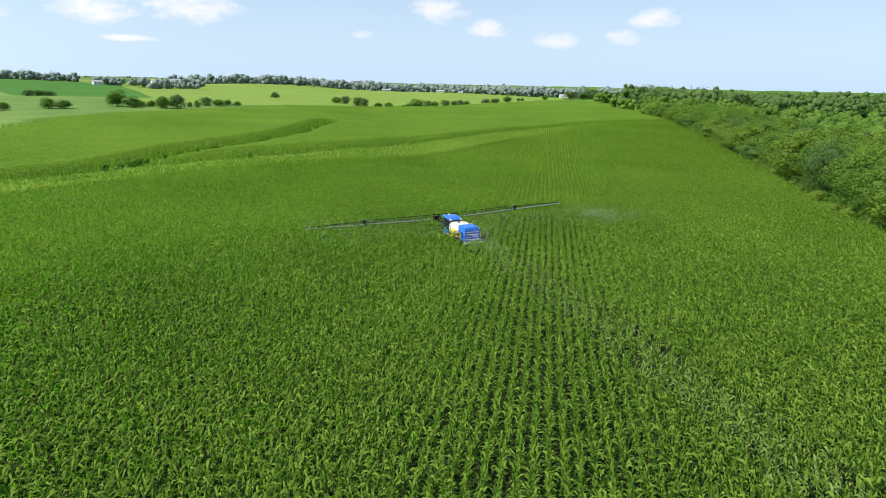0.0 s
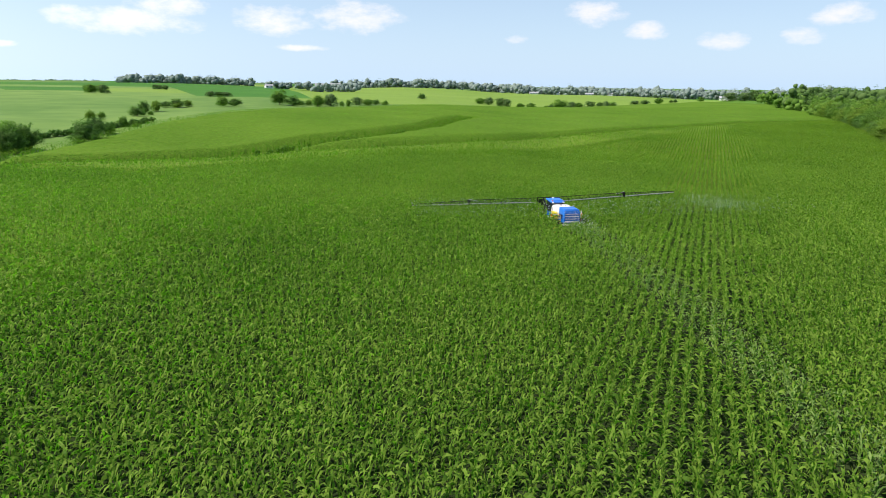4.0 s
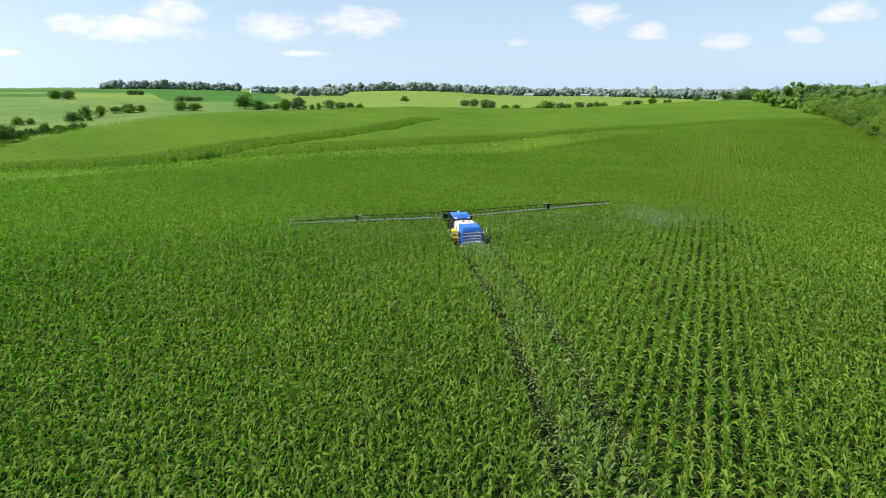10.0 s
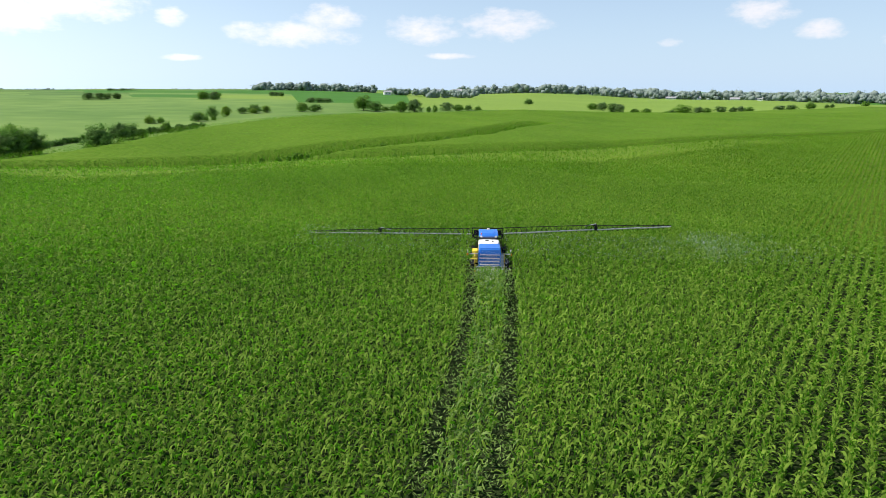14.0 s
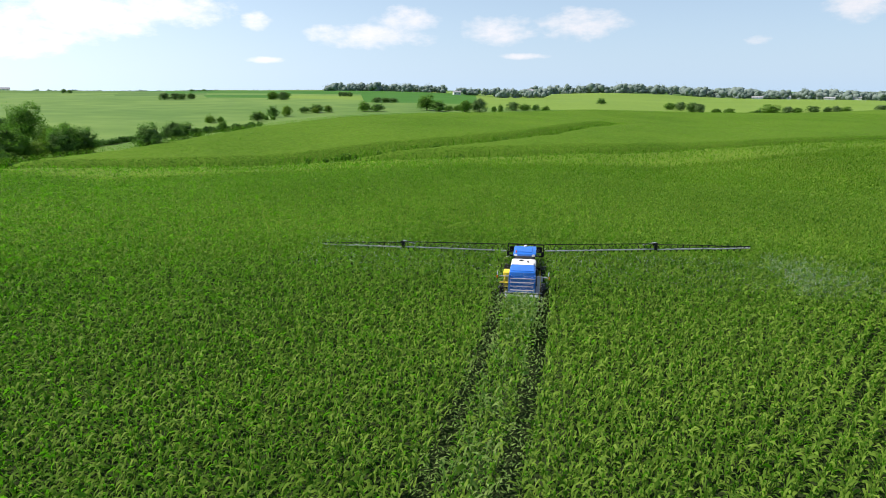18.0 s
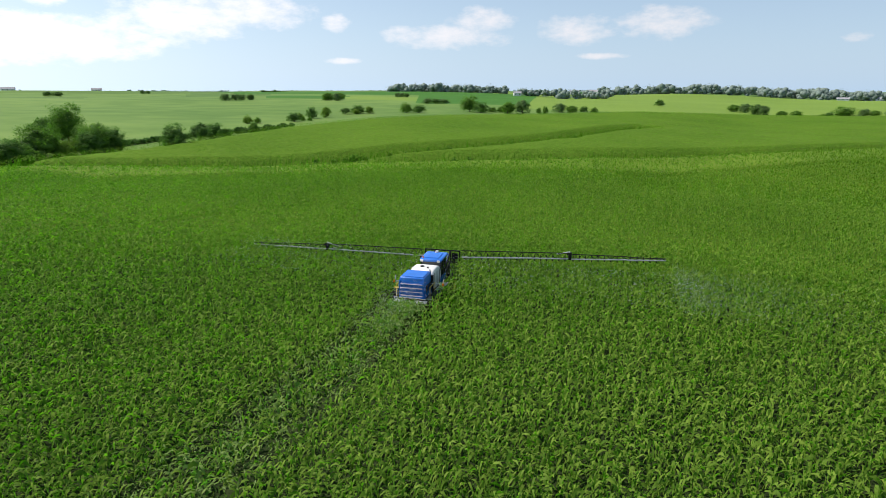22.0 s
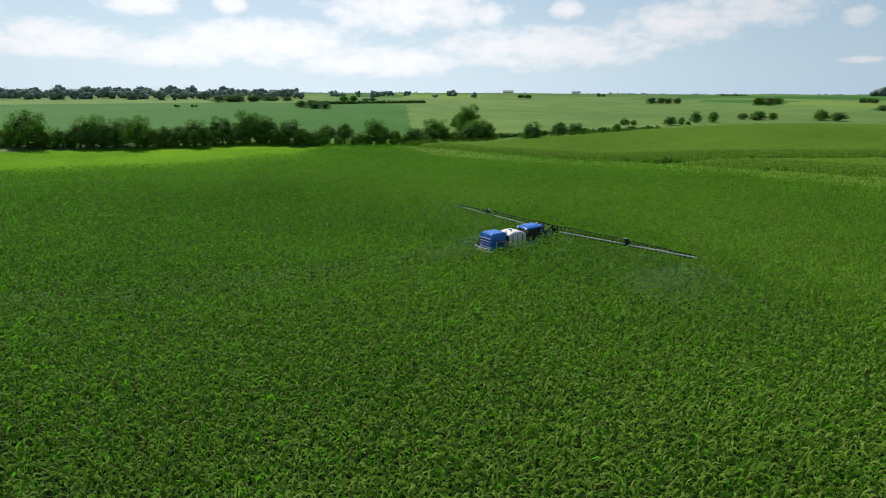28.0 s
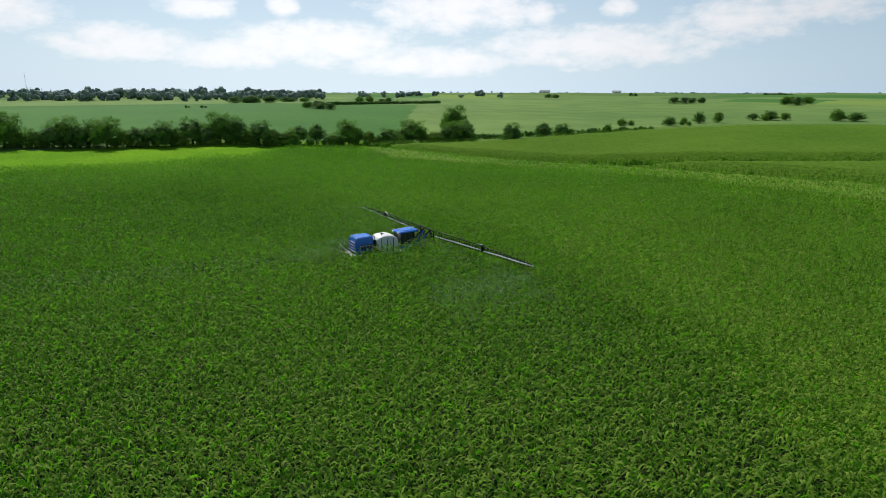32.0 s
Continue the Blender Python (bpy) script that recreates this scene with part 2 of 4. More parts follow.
# leaves of the far woods: distance haze is put into this pale bluish tone
M_WOODS = leafy("far_woodland_leaf_hazed", (0.205, 0.270, 0.235), (0.275, 0.340, 0.290), 0.8, 0.30, 0.02, 0.02, tint=(0.92, 1.06, 0.92))
M_BARK = mottled("bark", (0.05, 0.04, 0.03), (0.12, 0.10, 0.08), 1, 9, 0.9, 0.5, 0.05, stretch=(1, 1, 0.2))
M_BLUE = mottled("blue_painted_steel", (0.012, 0.125, 0.50), (0.020, 0.170, 0.62), 0.7, 14, 0.26, 0.02, 0.01, spec=0.9, blend=0.3)
M_WHITE = mottled("white_plastic_tank", (0.66, 0.65, 0.60), (0.80, 0.79, 0.75), 0.8, 9, 0.45, 0.03, 0.01, spec=0.4, blend=0.3)
M_BLACK = mottled("black_steel", (0.010, 0.010, 0.012), (0.025, 0.025, 0.027), 1, 12, 0.5, 0.05, 0.01)
M_GREY = mottled("galvanised_tube", (0.36, 0.38, 0.40), (0.58, 0.60, 0.62), 1.5, 18, 0.42, 0.05, 0.01, metal=0.4)
M_RUBBER = mottled("tyre_rubber", (0.012, 0.012, 0.011), (0.04, 0.038, 0.032), 2, 20, 0.85, 0.2, 0.01)
M_YEL = mottled("yellow_paint", (0.62, 0.45, 0.03), (0.75, 0.60, 0.07), 1, 10, 0.45, 0.03, 0.01)
M_AMBER = material("amber_lens", (0.75, 0.16, 0.02), 0.25)
M_RED = material("red_lens", (0.55, 0.02, 0.02), 0.25)
M_GLASS = material("tinted_cab_glass", (0.02, 0.03, 0.035), 0.05, 0.0, 0.8)
M_DROP = material("spray_droplets", (0.85, 0.9, 0.95), 0.3)
M_SIDING = mottled("white_siding", (0.68, 0.68, 0.66), (0.82, 0.82, 0.80), 0.3, 3, 0.6, 0.1, 0.02)
M_ROOF = mottled("grey_roof_sheet", (0.22, 0.22, 0.23), (0.40, 0.40, 0.42), 0.3, 3, 0.6, 0.1, 0.02)
M_PANE = material("window_pane", (0.03, 0.04, 0.05), 0.08, 0, 0.6)

# ---- the lie of the land ----
def step(a, b, x):
    t = np.clip((x - a) / (b - a), 0, 1)
    return t * t * (3 - 2 * t)


def side(x, y, line):
    """Signed distance to an open line of points: positive on its right, going along it."""
    x, y = np.asarray(x, float), np.asarray(y, float)
    best, sign = np.full(x.shape, 1e9), np.ones(x.shape)
    for (ax, ay), (bx, by) in zip(line, line[1:]):
        ux, uy = bx - ax, by - ay
        t = np.clip(((x - ax) * ux + (y - ay) * uy) / (ux * ux + uy * uy), 0, 1)
        d = np.hypot(x - ax - t * ux, y - ay - t * uy)
        s = np.sign(ux * (ay - y) - uy * (ax - x))
        hit = d < best
        sign, best = np.where(hit, s, sign), np.where(hit, d, best)
    return best * np.where(sign == 0, 1, sign)


def land(x, y):
    """Height of the ground: level round the sprayer, rising gently to the hills and the horizon."""
    x, y = np.asarray(x, float), np.asarray(y, float)
    r, head = np.hypot(x, y + 20), np.degrees(np.arctan2(x, y + 20))
    top = np.interp(head, [-180, -105, -75, -30, -10, 5, 14, 30, 60, 180], [6, 17, 18, 20, 15, 12, 7, 4, 3, 6])
    run = np.interp(head, [-180, -105, -75, -30, -10, 5, 14, 30, 180], [300, 190, 180, 400, 320, 320, 350, 400, 300])
    z = top * (1 - np.exp(-np.maximum(r - 15, 0) / run))
    z = np.where(z > 12, 12 + 4 * (1 - np.exp(-(z - 12) / 4)), z)
    w = step(-62, -30, head) * (1 - step(25, 50, head))
    z = z - 1.6 * w * np.exp(-((r - 98) / 22) ** 2) + 0.8 * w * np.exp(-((r - 170) / 35) ** 2)
    swell = 0.5 * np.sin(x / 37 + 1) * np.sin(y / 45) + 0.8 * np.sin(x / 110 + 0.5) * np.sin(y / 140 + 2)
    rolling = 2.2 * np.sin(x / 83 + 0.8 * np.sin(y / 190)) * np.sin(y / 118 + 0.4) + 1.6 * np.sin((x - y) / 61 + 2)
    return z + swell * step(40, 160, r) * (1 - step(500, 1200, r)) + rolling * step(300, 620, r)


EDGE = [(-105, -160), (-73, -60), (-65, -40), (-62, -15), (-66, 3), (-76, 13), (-74, 34), (-58, 54), (-41, 68), (-14, 81), (18, 94), (52, 114), (110, 155), (158, 180), (225, 200)]
CREASE = [(-49, 66), (-33, 86), (-17, 98), (0, 115), (22, 160)]
CREST = [(-74, 26), (-84, 40), (-83, 60), (-80, 85), (-76, 110), (-64, 143), (-49, 168), (5, 245), (110, 330), (222, 423), (330, 480)]
WOOD = [(56, -60), (53, -30), (55, -17), (62, -6), (82, 20), (106, 52), (154, 115), (203, 184), (253, 266), (266, 310), (330, 420)]


def mesh_of(name, verts, faces, mats, index=None, smooth=True):
    me = bpy.data.meshes.new(name)
    me.from_pydata([], [], [])
    n, k = len(faces), faces.shape[1]
    me.vertices.add(len(verts))
    me.vertices.foreach_set("co", np.asarray(verts, np.float32).ravel())
    me.loops.add(n * k)
    me.loops.foreach_set("vertex_index", np.asarray(faces, np.int32).ravel())
    me.polygons.add(n)
    me.polygons.foreach_set("loop_start", np.arange(0, n * k, k, dtype=np.int32))
    for m in mats:
        me.materials.append(m)
    if index is not None:
        me.polygons.foreach_set("material_index", np.asarray(index, np.int32))
    me.polygons.foreach_set("use_smooth", np.full(n, smooth))
    me.update(calc_edges=True)
    return me


def grid_faces(rows, cols):
    i = (np.arange(rows - 1)[:, None] * cols + np.arange(cols - 1)[None, :]).ravel()
    return np.stack([i, i + 1, i + cols + 1, i + cols], 1)


def verge(x):
    """Width of the grassed strip between the field's edge and the maize on the hill."""
    return 1.2 + 2.6 * (1 - step(-40, 30, x))


def ground():
    head = np.radians(np.concatenate([np.arange(-112, 70, 0.4), np.arange(70, 247, 3.0), [248.0]]))
    r = np.concatenate([[0.001, 8, 16, 24], 30 * 1.022 ** np.arange(0, 230)])
    r = r[r < 4600]
    R, A = np.meshgrid(r, head, indexing="ij")
    x, y = R * np.sin(A), R * np.cos(A) - 20
    v = np.stack([x, y, land(x, y)], -1).reshape(-1, 3)
    f = grid_faces(len(r), len(head))[:, ::-1]
    c = v[f].mean(1)
    cx, cy = c[:, 0], c[:, 1]
    rr, hd = np.hypot(cx, cy + 20), np.degrees(np.arctan2(cx, cy + 20))
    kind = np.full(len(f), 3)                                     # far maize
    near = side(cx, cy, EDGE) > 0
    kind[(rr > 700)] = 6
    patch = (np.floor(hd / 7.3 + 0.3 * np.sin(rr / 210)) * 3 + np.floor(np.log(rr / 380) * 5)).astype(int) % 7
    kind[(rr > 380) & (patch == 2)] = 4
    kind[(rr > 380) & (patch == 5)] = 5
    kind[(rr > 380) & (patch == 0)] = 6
    kind[(hd > -8) & (hd < 36) & (rr > 300) & (rr < 900)] = 5
    kind[(hd > 36) & (hd < 100) & (rr > 260)] = 2
    lane = side(cx, cy, [(-100, 50), (-132, 66), (-240, 125), (-330, 172)])
    kind[(hd < -50) & (rr > 108) & (rr < 275) & (lane < 0)] = 4   # soybeans behind the hedge
    kind[(hd > -17) & (hd < -6.5) & (rr > 345) & (rr < 640)] = 4
    kind[(hd > -34) & (hd < -17) & (rr > 520) & (rr < 700)] = 4
    kind[(hd < -40) & (rr < 150) & (cx > -97) & (cx < -50) & (cy < 46)] = 1
    hill = (side(cx, cy, CREST) > 0) & ~near
    kind[hill] = 2
    kind[hill & (-side(cx, cy, EDGE) < verge(cx) + 0.8) & (cx < 20)] = 1      # the grassed waterway in front of the hill
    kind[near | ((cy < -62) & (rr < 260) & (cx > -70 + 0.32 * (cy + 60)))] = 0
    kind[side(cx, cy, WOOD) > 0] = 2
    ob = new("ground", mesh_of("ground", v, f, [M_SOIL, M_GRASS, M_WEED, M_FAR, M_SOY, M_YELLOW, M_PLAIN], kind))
    tagged(ob, "rolling green farmland that reaches the horizon", "ground", kind="structure")


ground()
ROW_HEAD = radians(33)


def canopy(name, keep, high, mat, label, n=1.6, x0=-90, x1=300, y0=-60, y1=480, rough=0.10, ease=0.8):
    """A closed crop stand over the part of the land where keep() is positive; high() gives its height."""
    X, Y = np.meshgrid(np.arange(x0, x1, n), np.arange(y0, y1, n))
    d = keep(X, Y)
    rng = np.random.default_rng(5)
    z = land(X, Y) + np.clip(d / ease, 0, 1) * high(X, Y) + rng.normal(0, rough, X.shape) * (d > 0) - 0.3 * (d <= 0)
    v = np.stack([X, Y, z], -1).reshape(-1, 3)
    f = grid_faces(*X.shape)
    f = f[(d.ravel() > -n)[f].any(1) & ((d.ravel() > -3 * n)[f].all(1))]
    used, inv = np.unique(f, return_inverse=True)
    return tagged(new(name, mesh_of(name, v[used], inv.reshape(f.shape), [mat])), label, "crop field", kind="stuff")


def distance_out(x, y):
    return np.hypot((x - 8) * 0.85, y + 32)


def edge_height(x, y):
    """Share of full crop height: the maize runs out shorter over the last 26 m before the field's edge north of the meadow."""
    return 1 - 0.30 * (1 - step(0, 18, side(x, y, EDGE))) * step(20, 60, y)


canopy("maize_stand", lambda x, y: np.minimum(np.minimum(-side(x, y, EDGE) - 1.4 - verge(x), side(x, y, CREST) - 0.8), np.abs(side(x, y, CREASE)) - 1.0),
       lambda x, y: 1.95 + 0 * x, M_CANOPY, "dense green maize standing on the rounded hill", n=1.15, y0=20, rough=0.06, ease=4.0)
canopy("maize_stand", lambda x, y: np.minimum(np.minimum(side(x, y, EDGE), 17 - side(x, y, EDGE)), np.minimum(-side(x, y, WOOD) - 3, y - 30)),
       lambda x, y: 2.0 * edge_height(x, y), M_BAND, "shorter yellowish maize along the field edge", n=1.1, y0=0, y1=230, rough=0.07)
canopy("maize_understorey", lambda x, y: np.minimum(np.minimum(side(x, y, EDGE) - 1, distance_out(x, y) - 50), np.minimum(-side(x, y, WOOD) - 3, np.maximum(side(x, y, EDGE) - 16, 31 - y))),
       lambda x, y: (1.15 + 0.5 * step(82, 130, distance_out(x, y))) * edge_height(x, y), M_UNDER, "lower leaves of the maize rows", n=1.4, x0=-90, x1=240, y0=-110, y1=210)



def behind(x, y):
    """Positive in the part of the field that lies behind the flight."""
    turn = np.abs((np.degrees(np.arctan2(x - 10, y + 40)) + 190) % 360 - 180)
    return np.minimum(np.minimum(distance_out(x, y) - 44.3, (turn - 104.5) * 0.6), np.minimum(-side(x, y, WOOD) - 2, side(x, y, EDGE)))


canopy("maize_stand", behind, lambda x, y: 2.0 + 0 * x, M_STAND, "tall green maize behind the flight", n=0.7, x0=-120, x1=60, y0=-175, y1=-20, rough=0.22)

# ---- the maize field under the camera ----
def track_gap(x, y):
    """Distance from the nearer of the two wheel tracks behind the sprayer."""
    mid = -0.0022 * np.minimum(y, 0) ** 2
    return np.where((y < 6) & (y > -70), np.minimum(np.abs(x - mid - 1.55), np.abs(x - mid + 1.55)), 9.0)


def blades(x, y, z, a, lift, length, wide, twist, fine):
    """Arching leaves from the places x, y, z: heading a, first slope lift, then bending over to a hanging tip. Vertices (leaf, point, axis)."""
    dx, dy = np.cos(a), np.sin(a)
    ex, ey = -dy * wide, dx * wide

    def row(out, up, side_, roll):
        return np.stack([x + dx * out + ex * side_, y + dy * out + ey * side_, z + up + roll * side_], -1)

    if fine:
        o1, u1 = length * 0.36 * np.cos(lift), length * 0.36 * np.sin(lift)
        o2, u2 = o1 + length * 0.34 * np.cos(lift - 0.6), u1 + length * 0.34 * np.sin(lift - 0.6)
        o3, u3 = o2 + length * 0.32 * np.cos(lift - 1.6), u2 + length * 0.32 * np.sin(lift - 1.6)
        return np.stack([row(0, 0, 0, 0), row(o1, u1, -0.9, twist), row(o1, u1, 0.9, twist), row(o2, u2, -1, twist), row(o2, u2, 1, twist), row(o3, u3, 0, 0)], 1)
    o1, u1 = length * 0.5 * np.cos(lift), length * 0.5 * np.sin(lift)
    o2, u2 = o1 + length * 0.45 * np.cos(lift - 1.4), u1 + length * 0.45 * np.sin(lift - 1.4)
    return np.stack([row(0, 0, 0, 0), row(o1, u1, -1.15, twist), row(o1, u1, 1.15, twist), row(o2, u2, 0, 0)], 1)


def maize(name, lo, hi, along, leaves, scale, seed, label, fine):
    """Maize plants in rows 0.76 m apart, for places whose distance from the flight's centre lies between lo and hi."""
    rng = np.random.default_rng(seed)
    ca, sa = math.cos(ROW_HEAD), math.sin(ROW_HEAD)
    u, v = np.meshgrid(np.arange(-300, 300, 0.76), np.arange(-200, 330, along))
    u, v = u.ravel(), v.ravel()
    v = v + rng.uniform(-0.5, 0.5, v.shape) * along
    u = u + rng.normal(0, 0.09 if fine else 0.06, u.shape)
    x, y = u * ca + v * sa, -u * sa + v * ca
    far = distance_out(x, y)
    ok = (far >= lo) & (far < hi) & (side(x, y, EDGE) > 0.4) & (side(x, y, WOOD) < -2.0)
    ok &= track_gap(x, y) > np.where(y > 0.3, 0.2, np.where(y > -36, 0.48, 0.26))
    ok &= ~((np.abs(x) < 1.45) & (y > -1.8) & (y < 9.0))
    head = np.degrees(np.arctan2(x - 10, y + 40))
    ok &= (far < 45) | (np.abs((head + 10 + 180) % 360 - 180) < 105)
    ok &= (side(x, y, EDGE) > 15) | (y < 30) | (rng.uniform(0, 1, x.shape) < 0.55)      # the short stand along the edge is closed
    x, y = x[ok], y[ok]
    n = len(x)
    z0 = land(x, y)
    tall = (2.36 + rng.normal(0, 0.13, n) + 0.12 * np.sin(x / 9) * np.sin(y / 11)) * edge_height(x, y)
    tall += 0.22 * ((np.abs(x) < 2.8) & (y > 0) & (y < 8.2))       # plants pushed up against the machine
    k = leaves
    P = np.repeat(np.arange(n), k)
    j = np.tile(np.arange(k), n)
    up = (j + 0.5) / k
    a = np.pi / 2 - ROW_HEAD + rng.normal(0, 0.75 if fine else 0.45, n)[P] + j * np.pi + rng.normal(0, 0.35, n * k)
    base = tall[P] * (0.40 + 0.50 * up) + rng.normal(0, 0.05, n * k)
    length = scale * rng.uniform(0.50, 0.86, n * k) * np.where(j == k - 1, 0.72, 1)
    lift = rng.normal(1.12, 0.2, n * k) + 0.25 * up ** 3
    wide = scale * rng.uniform(0.036, 0.056, n * k)
    V = blades(x[P], y[P], z0[P] + base, a, lift, length, wide, rng.normal(0, 0.03, n * k) * scale, fine).astype(np.float32)
    q = V.shape[1]
    i = np.arange(n * k)[:, None] * q
    tri = [[0, 1, 2], [1, 3, 4], [1, 4, 2], [3, 5, 4]] if fine else [[0, 1, 2], [1, 3, 2]]
    F = np.concatenate([i + [t] for t in tri])
    mid = -0.0022 * np.minimum(y, 0) ** 2
    pale = (np.abs(x - mid) < 1.6 + 0.5 * rng.normal(0, 1, n)) & (y < 0) & (y > -75) & (rng.uniform(0, 1, n) < 0.40)
    ids = np.tile(np.where(pale[P], 2, 0), len(tri))
    # tassels: one slim upright blade on each plant
    b, w = rng.uniform(0, np.pi, n), 0.018 * (1.0 if hi < 60 else 1.4 if hi < 100 else 3.0)
    tz = z0 + tall
    T = np.empty((n, 3, 3), np.float32)
    T[:, 0] = np.stack([x - w * np.cos(b), y - w * np.sin(b), tz - 0.05], -1)
    T[:, 1] = np.stack([x + w * np.cos(b), y + w * np.sin(b), tz - 0.05], -1)
    T[:, 2] = np.stack([x + rng.normal(0, 0.06, n), y + rng.normal(0, 0.06, n), tz + rng.uniform(0.15, 0.30, n) * scale ** 0.5], -1)
    F2 = q * n * k + np.arange(3 * n).reshape(-1, 3)
    ids = np.concatenate([ids, np.ones(n)])
    ob = new(name, mesh_of(name, np.concatenate([V.reshape(-1, 3), T.reshape(-1, 3)]), np.concatenate([F, F2]), [M_CORN, M_TASSEL, M_PALE], ids))
    return tagged(ob, label, "maize", kind="stuff")


maize("maize_plants", 0, 52, 0.235, 6, 1.0, 1, "tall green maize plants in close straight rows", True)
maize("maize_plants", 52, 88, 0.25, 5, 1.0, 2, "tall green maize plants in close straight rows", False)
maize("maize_plants", 88, 330, 0.42, 4, 1.3, 3, "tall green maize plants further down the field", False)


def hill_maize():
    """Upright blades and tassels that give the maize on the hill its nap."""
    rng = np.random.default_rng(8)
    turn = radians(70)
    u, v = np.meshgrid(np.arange(-330, 330, 0.76), np.arange(-120, 420, 0.55))
    u = u.ravel() + rng.normal(0, 0.05, u.size)
    v = v.ravel() + rng.uniform(-0.3, 0.3, v.size)
    x, y = u * math.cos(turn) + v * math.sin(turn), -u * math.sin(turn) + v * math.cos(turn)
    ok = (y > 20) & (y < 340) & (-side(x, y, EDGE) > verge(x)) & (side(x, y, CREST) > 0) & (np.abs(side(x, y, CREASE)) > 0.4)
    x, y = x[ok], y[ok]
    n, z = len(x), land(x, y)
    rim = np.minimum(np.minimum(-side(x, y, EDGE) - verge(x), side(x, y, CREST)), np.abs(side(x, y, CREASE)) - 0.4) < 2.0
    V, F, k0 = [], [], 0
    for k in range(3):
        m = n if k < 2 else int(rim.sum())
        px, py, pz = (x, y, z) if k < 2 else (x[rim], y[rim], z[rim])
        a = rng.uniform(0, 2 * np.pi, m)
        w, out = rng.uniform(0.06, 0.10, m), rng.uniform(0.35, 0.6, m)
        lo, up = (1.85, rng.uniform(1.9, 2.1, m)) if k < 2 else (rng.uniform(0.1, 1.4, m), rng.uniform(1.5, 2.2, m))
        c, s = np.cos(a), np.sin(a)
        V.append(np.stack([np.stack([px - s * w, py + c * w, pz + lo], -1), np.stack([px + s * w, py - c * w, pz + lo], -1), np.stack([px + c * out, py + s * out, pz + up], -1)], 1).reshape(-1, 3))
        F.append(k0 + np.arange(3 * m).reshape(-1, 3))
        k0 += 3 * m
    me = mesh_of("maize_plants", np.concatenate(V), np.concatenate(F), [M_HILL])
    tagged(new("maize_plants", me), "green maize plants standing close on the rounded hill", "maize", kind="stuff")


hill_maize()

# ---- building helpers ----
def box(bm, x0, y0, z0, x1, y1, z1, bevel=0.0, turn=None):
    m = Matrix.Translation(((x0 + x1) / 2, (y0 + y1) / 2, (z0 + z1) / 2)) @ (turn or Matrix()) @ Matrix.Diagonal((x1 - x0, y1 - y0, z1 - z0, 1))
    vs = bmesh.ops.create_cube(bm, size=1, matrix=m)["verts"]
    if bevel:
        es = list({e for v in vs for e in v.link_edges})
        bmesh.ops.bevel(bm, geom=es, offset=bevel, segments=2, affect="EDGES", profile=0.6)
    return vs


def tube(bm, a, b, r, sides=8, r2=None):
    a, b = Vector(a), Vector(b)
    d = b - a
    m = Matrix.Translation((a + b) / 2) @ d.to_track_quat("Z", "Y").to_matrix().to_4x4()
    bmesh.ops.create_cone(bm, cap_ends=True, segments=sides, radius1=r, radius2=r if r2 is None else r2, depth=d.length, matrix=m)


def part(name, bm, mat, parent=None, label="", smooth=False):
    me = bpy.data.meshes.new(name)
    if smooth:
        for f in bm.faces:
            f.smooth = True
    bm.to_mesh(me)
    bm.free()
    me.materials.append(mat)
    ob = new(name, me)
    if parent:
        ob.parent = parent
    return tagged(ob, label)


def made(name, mat, parent, fill, label="", smooth=False):
    bm = bmesh.new()
    fill(bm)
    return part(name, bm, mat, parent, label, smooth)


# ---- the sprayer: nose to the north, rear grille at y = 0 ----
def wheel(root, x, y, r, w):
    def tyre(bm):
        prof = [(r * 0.62, -w / 2), (r * 0.93, -w / 2), (r, -w * 0.36), (r, w * 0.36), (r * 0.93, w / 2), (r * 0.62, w / 2)]
        n = 28
        rings = [[bm.verts.new((q, p * math.cos(2 * math.pi * i / n), p * math.sin(2 * math.pi * i / n))) for p, q in prof] for i in range(n)]
        for i in range(n):
            for j in range(len(prof)):
                k, l = (i + 1) % n, (j + 1) % len(prof)
                bm.faces.new((rings[i][j], rings[k][j], rings[k][l], rings[i][l]))
        for i in range(n):        # lugs
            a = 2 * math.pi * i / n
            box(bm, -w * 0.45, -0.03, r - 0.01, w * 0.45, 0.03, r + 0.04, 0, None)
            vs = list(bm.verts)[-8:]
            bmesh.ops.rotate(bm, verts=vs, cent=(0, 0, 0), matrix=Matrix.Rotation(a, 3, "X"))

    def rim(bm):
        tube(bm, (-w * 0.3, 0, 0), (w * 0.3, 0, 0), r * 0.63, 28)
        tube(bm, (-w * 0.45, 0, 0), (w * 0.45, 0, 0), r * 0.2, 14)

    hub = made("wheel", M_RUBBER, root, tyre, "narrow row-crop tyre with lugs")
    hub.location = (x, y, r)
    made("rim", M_YEL, hub, rim, "yellow steel rim")


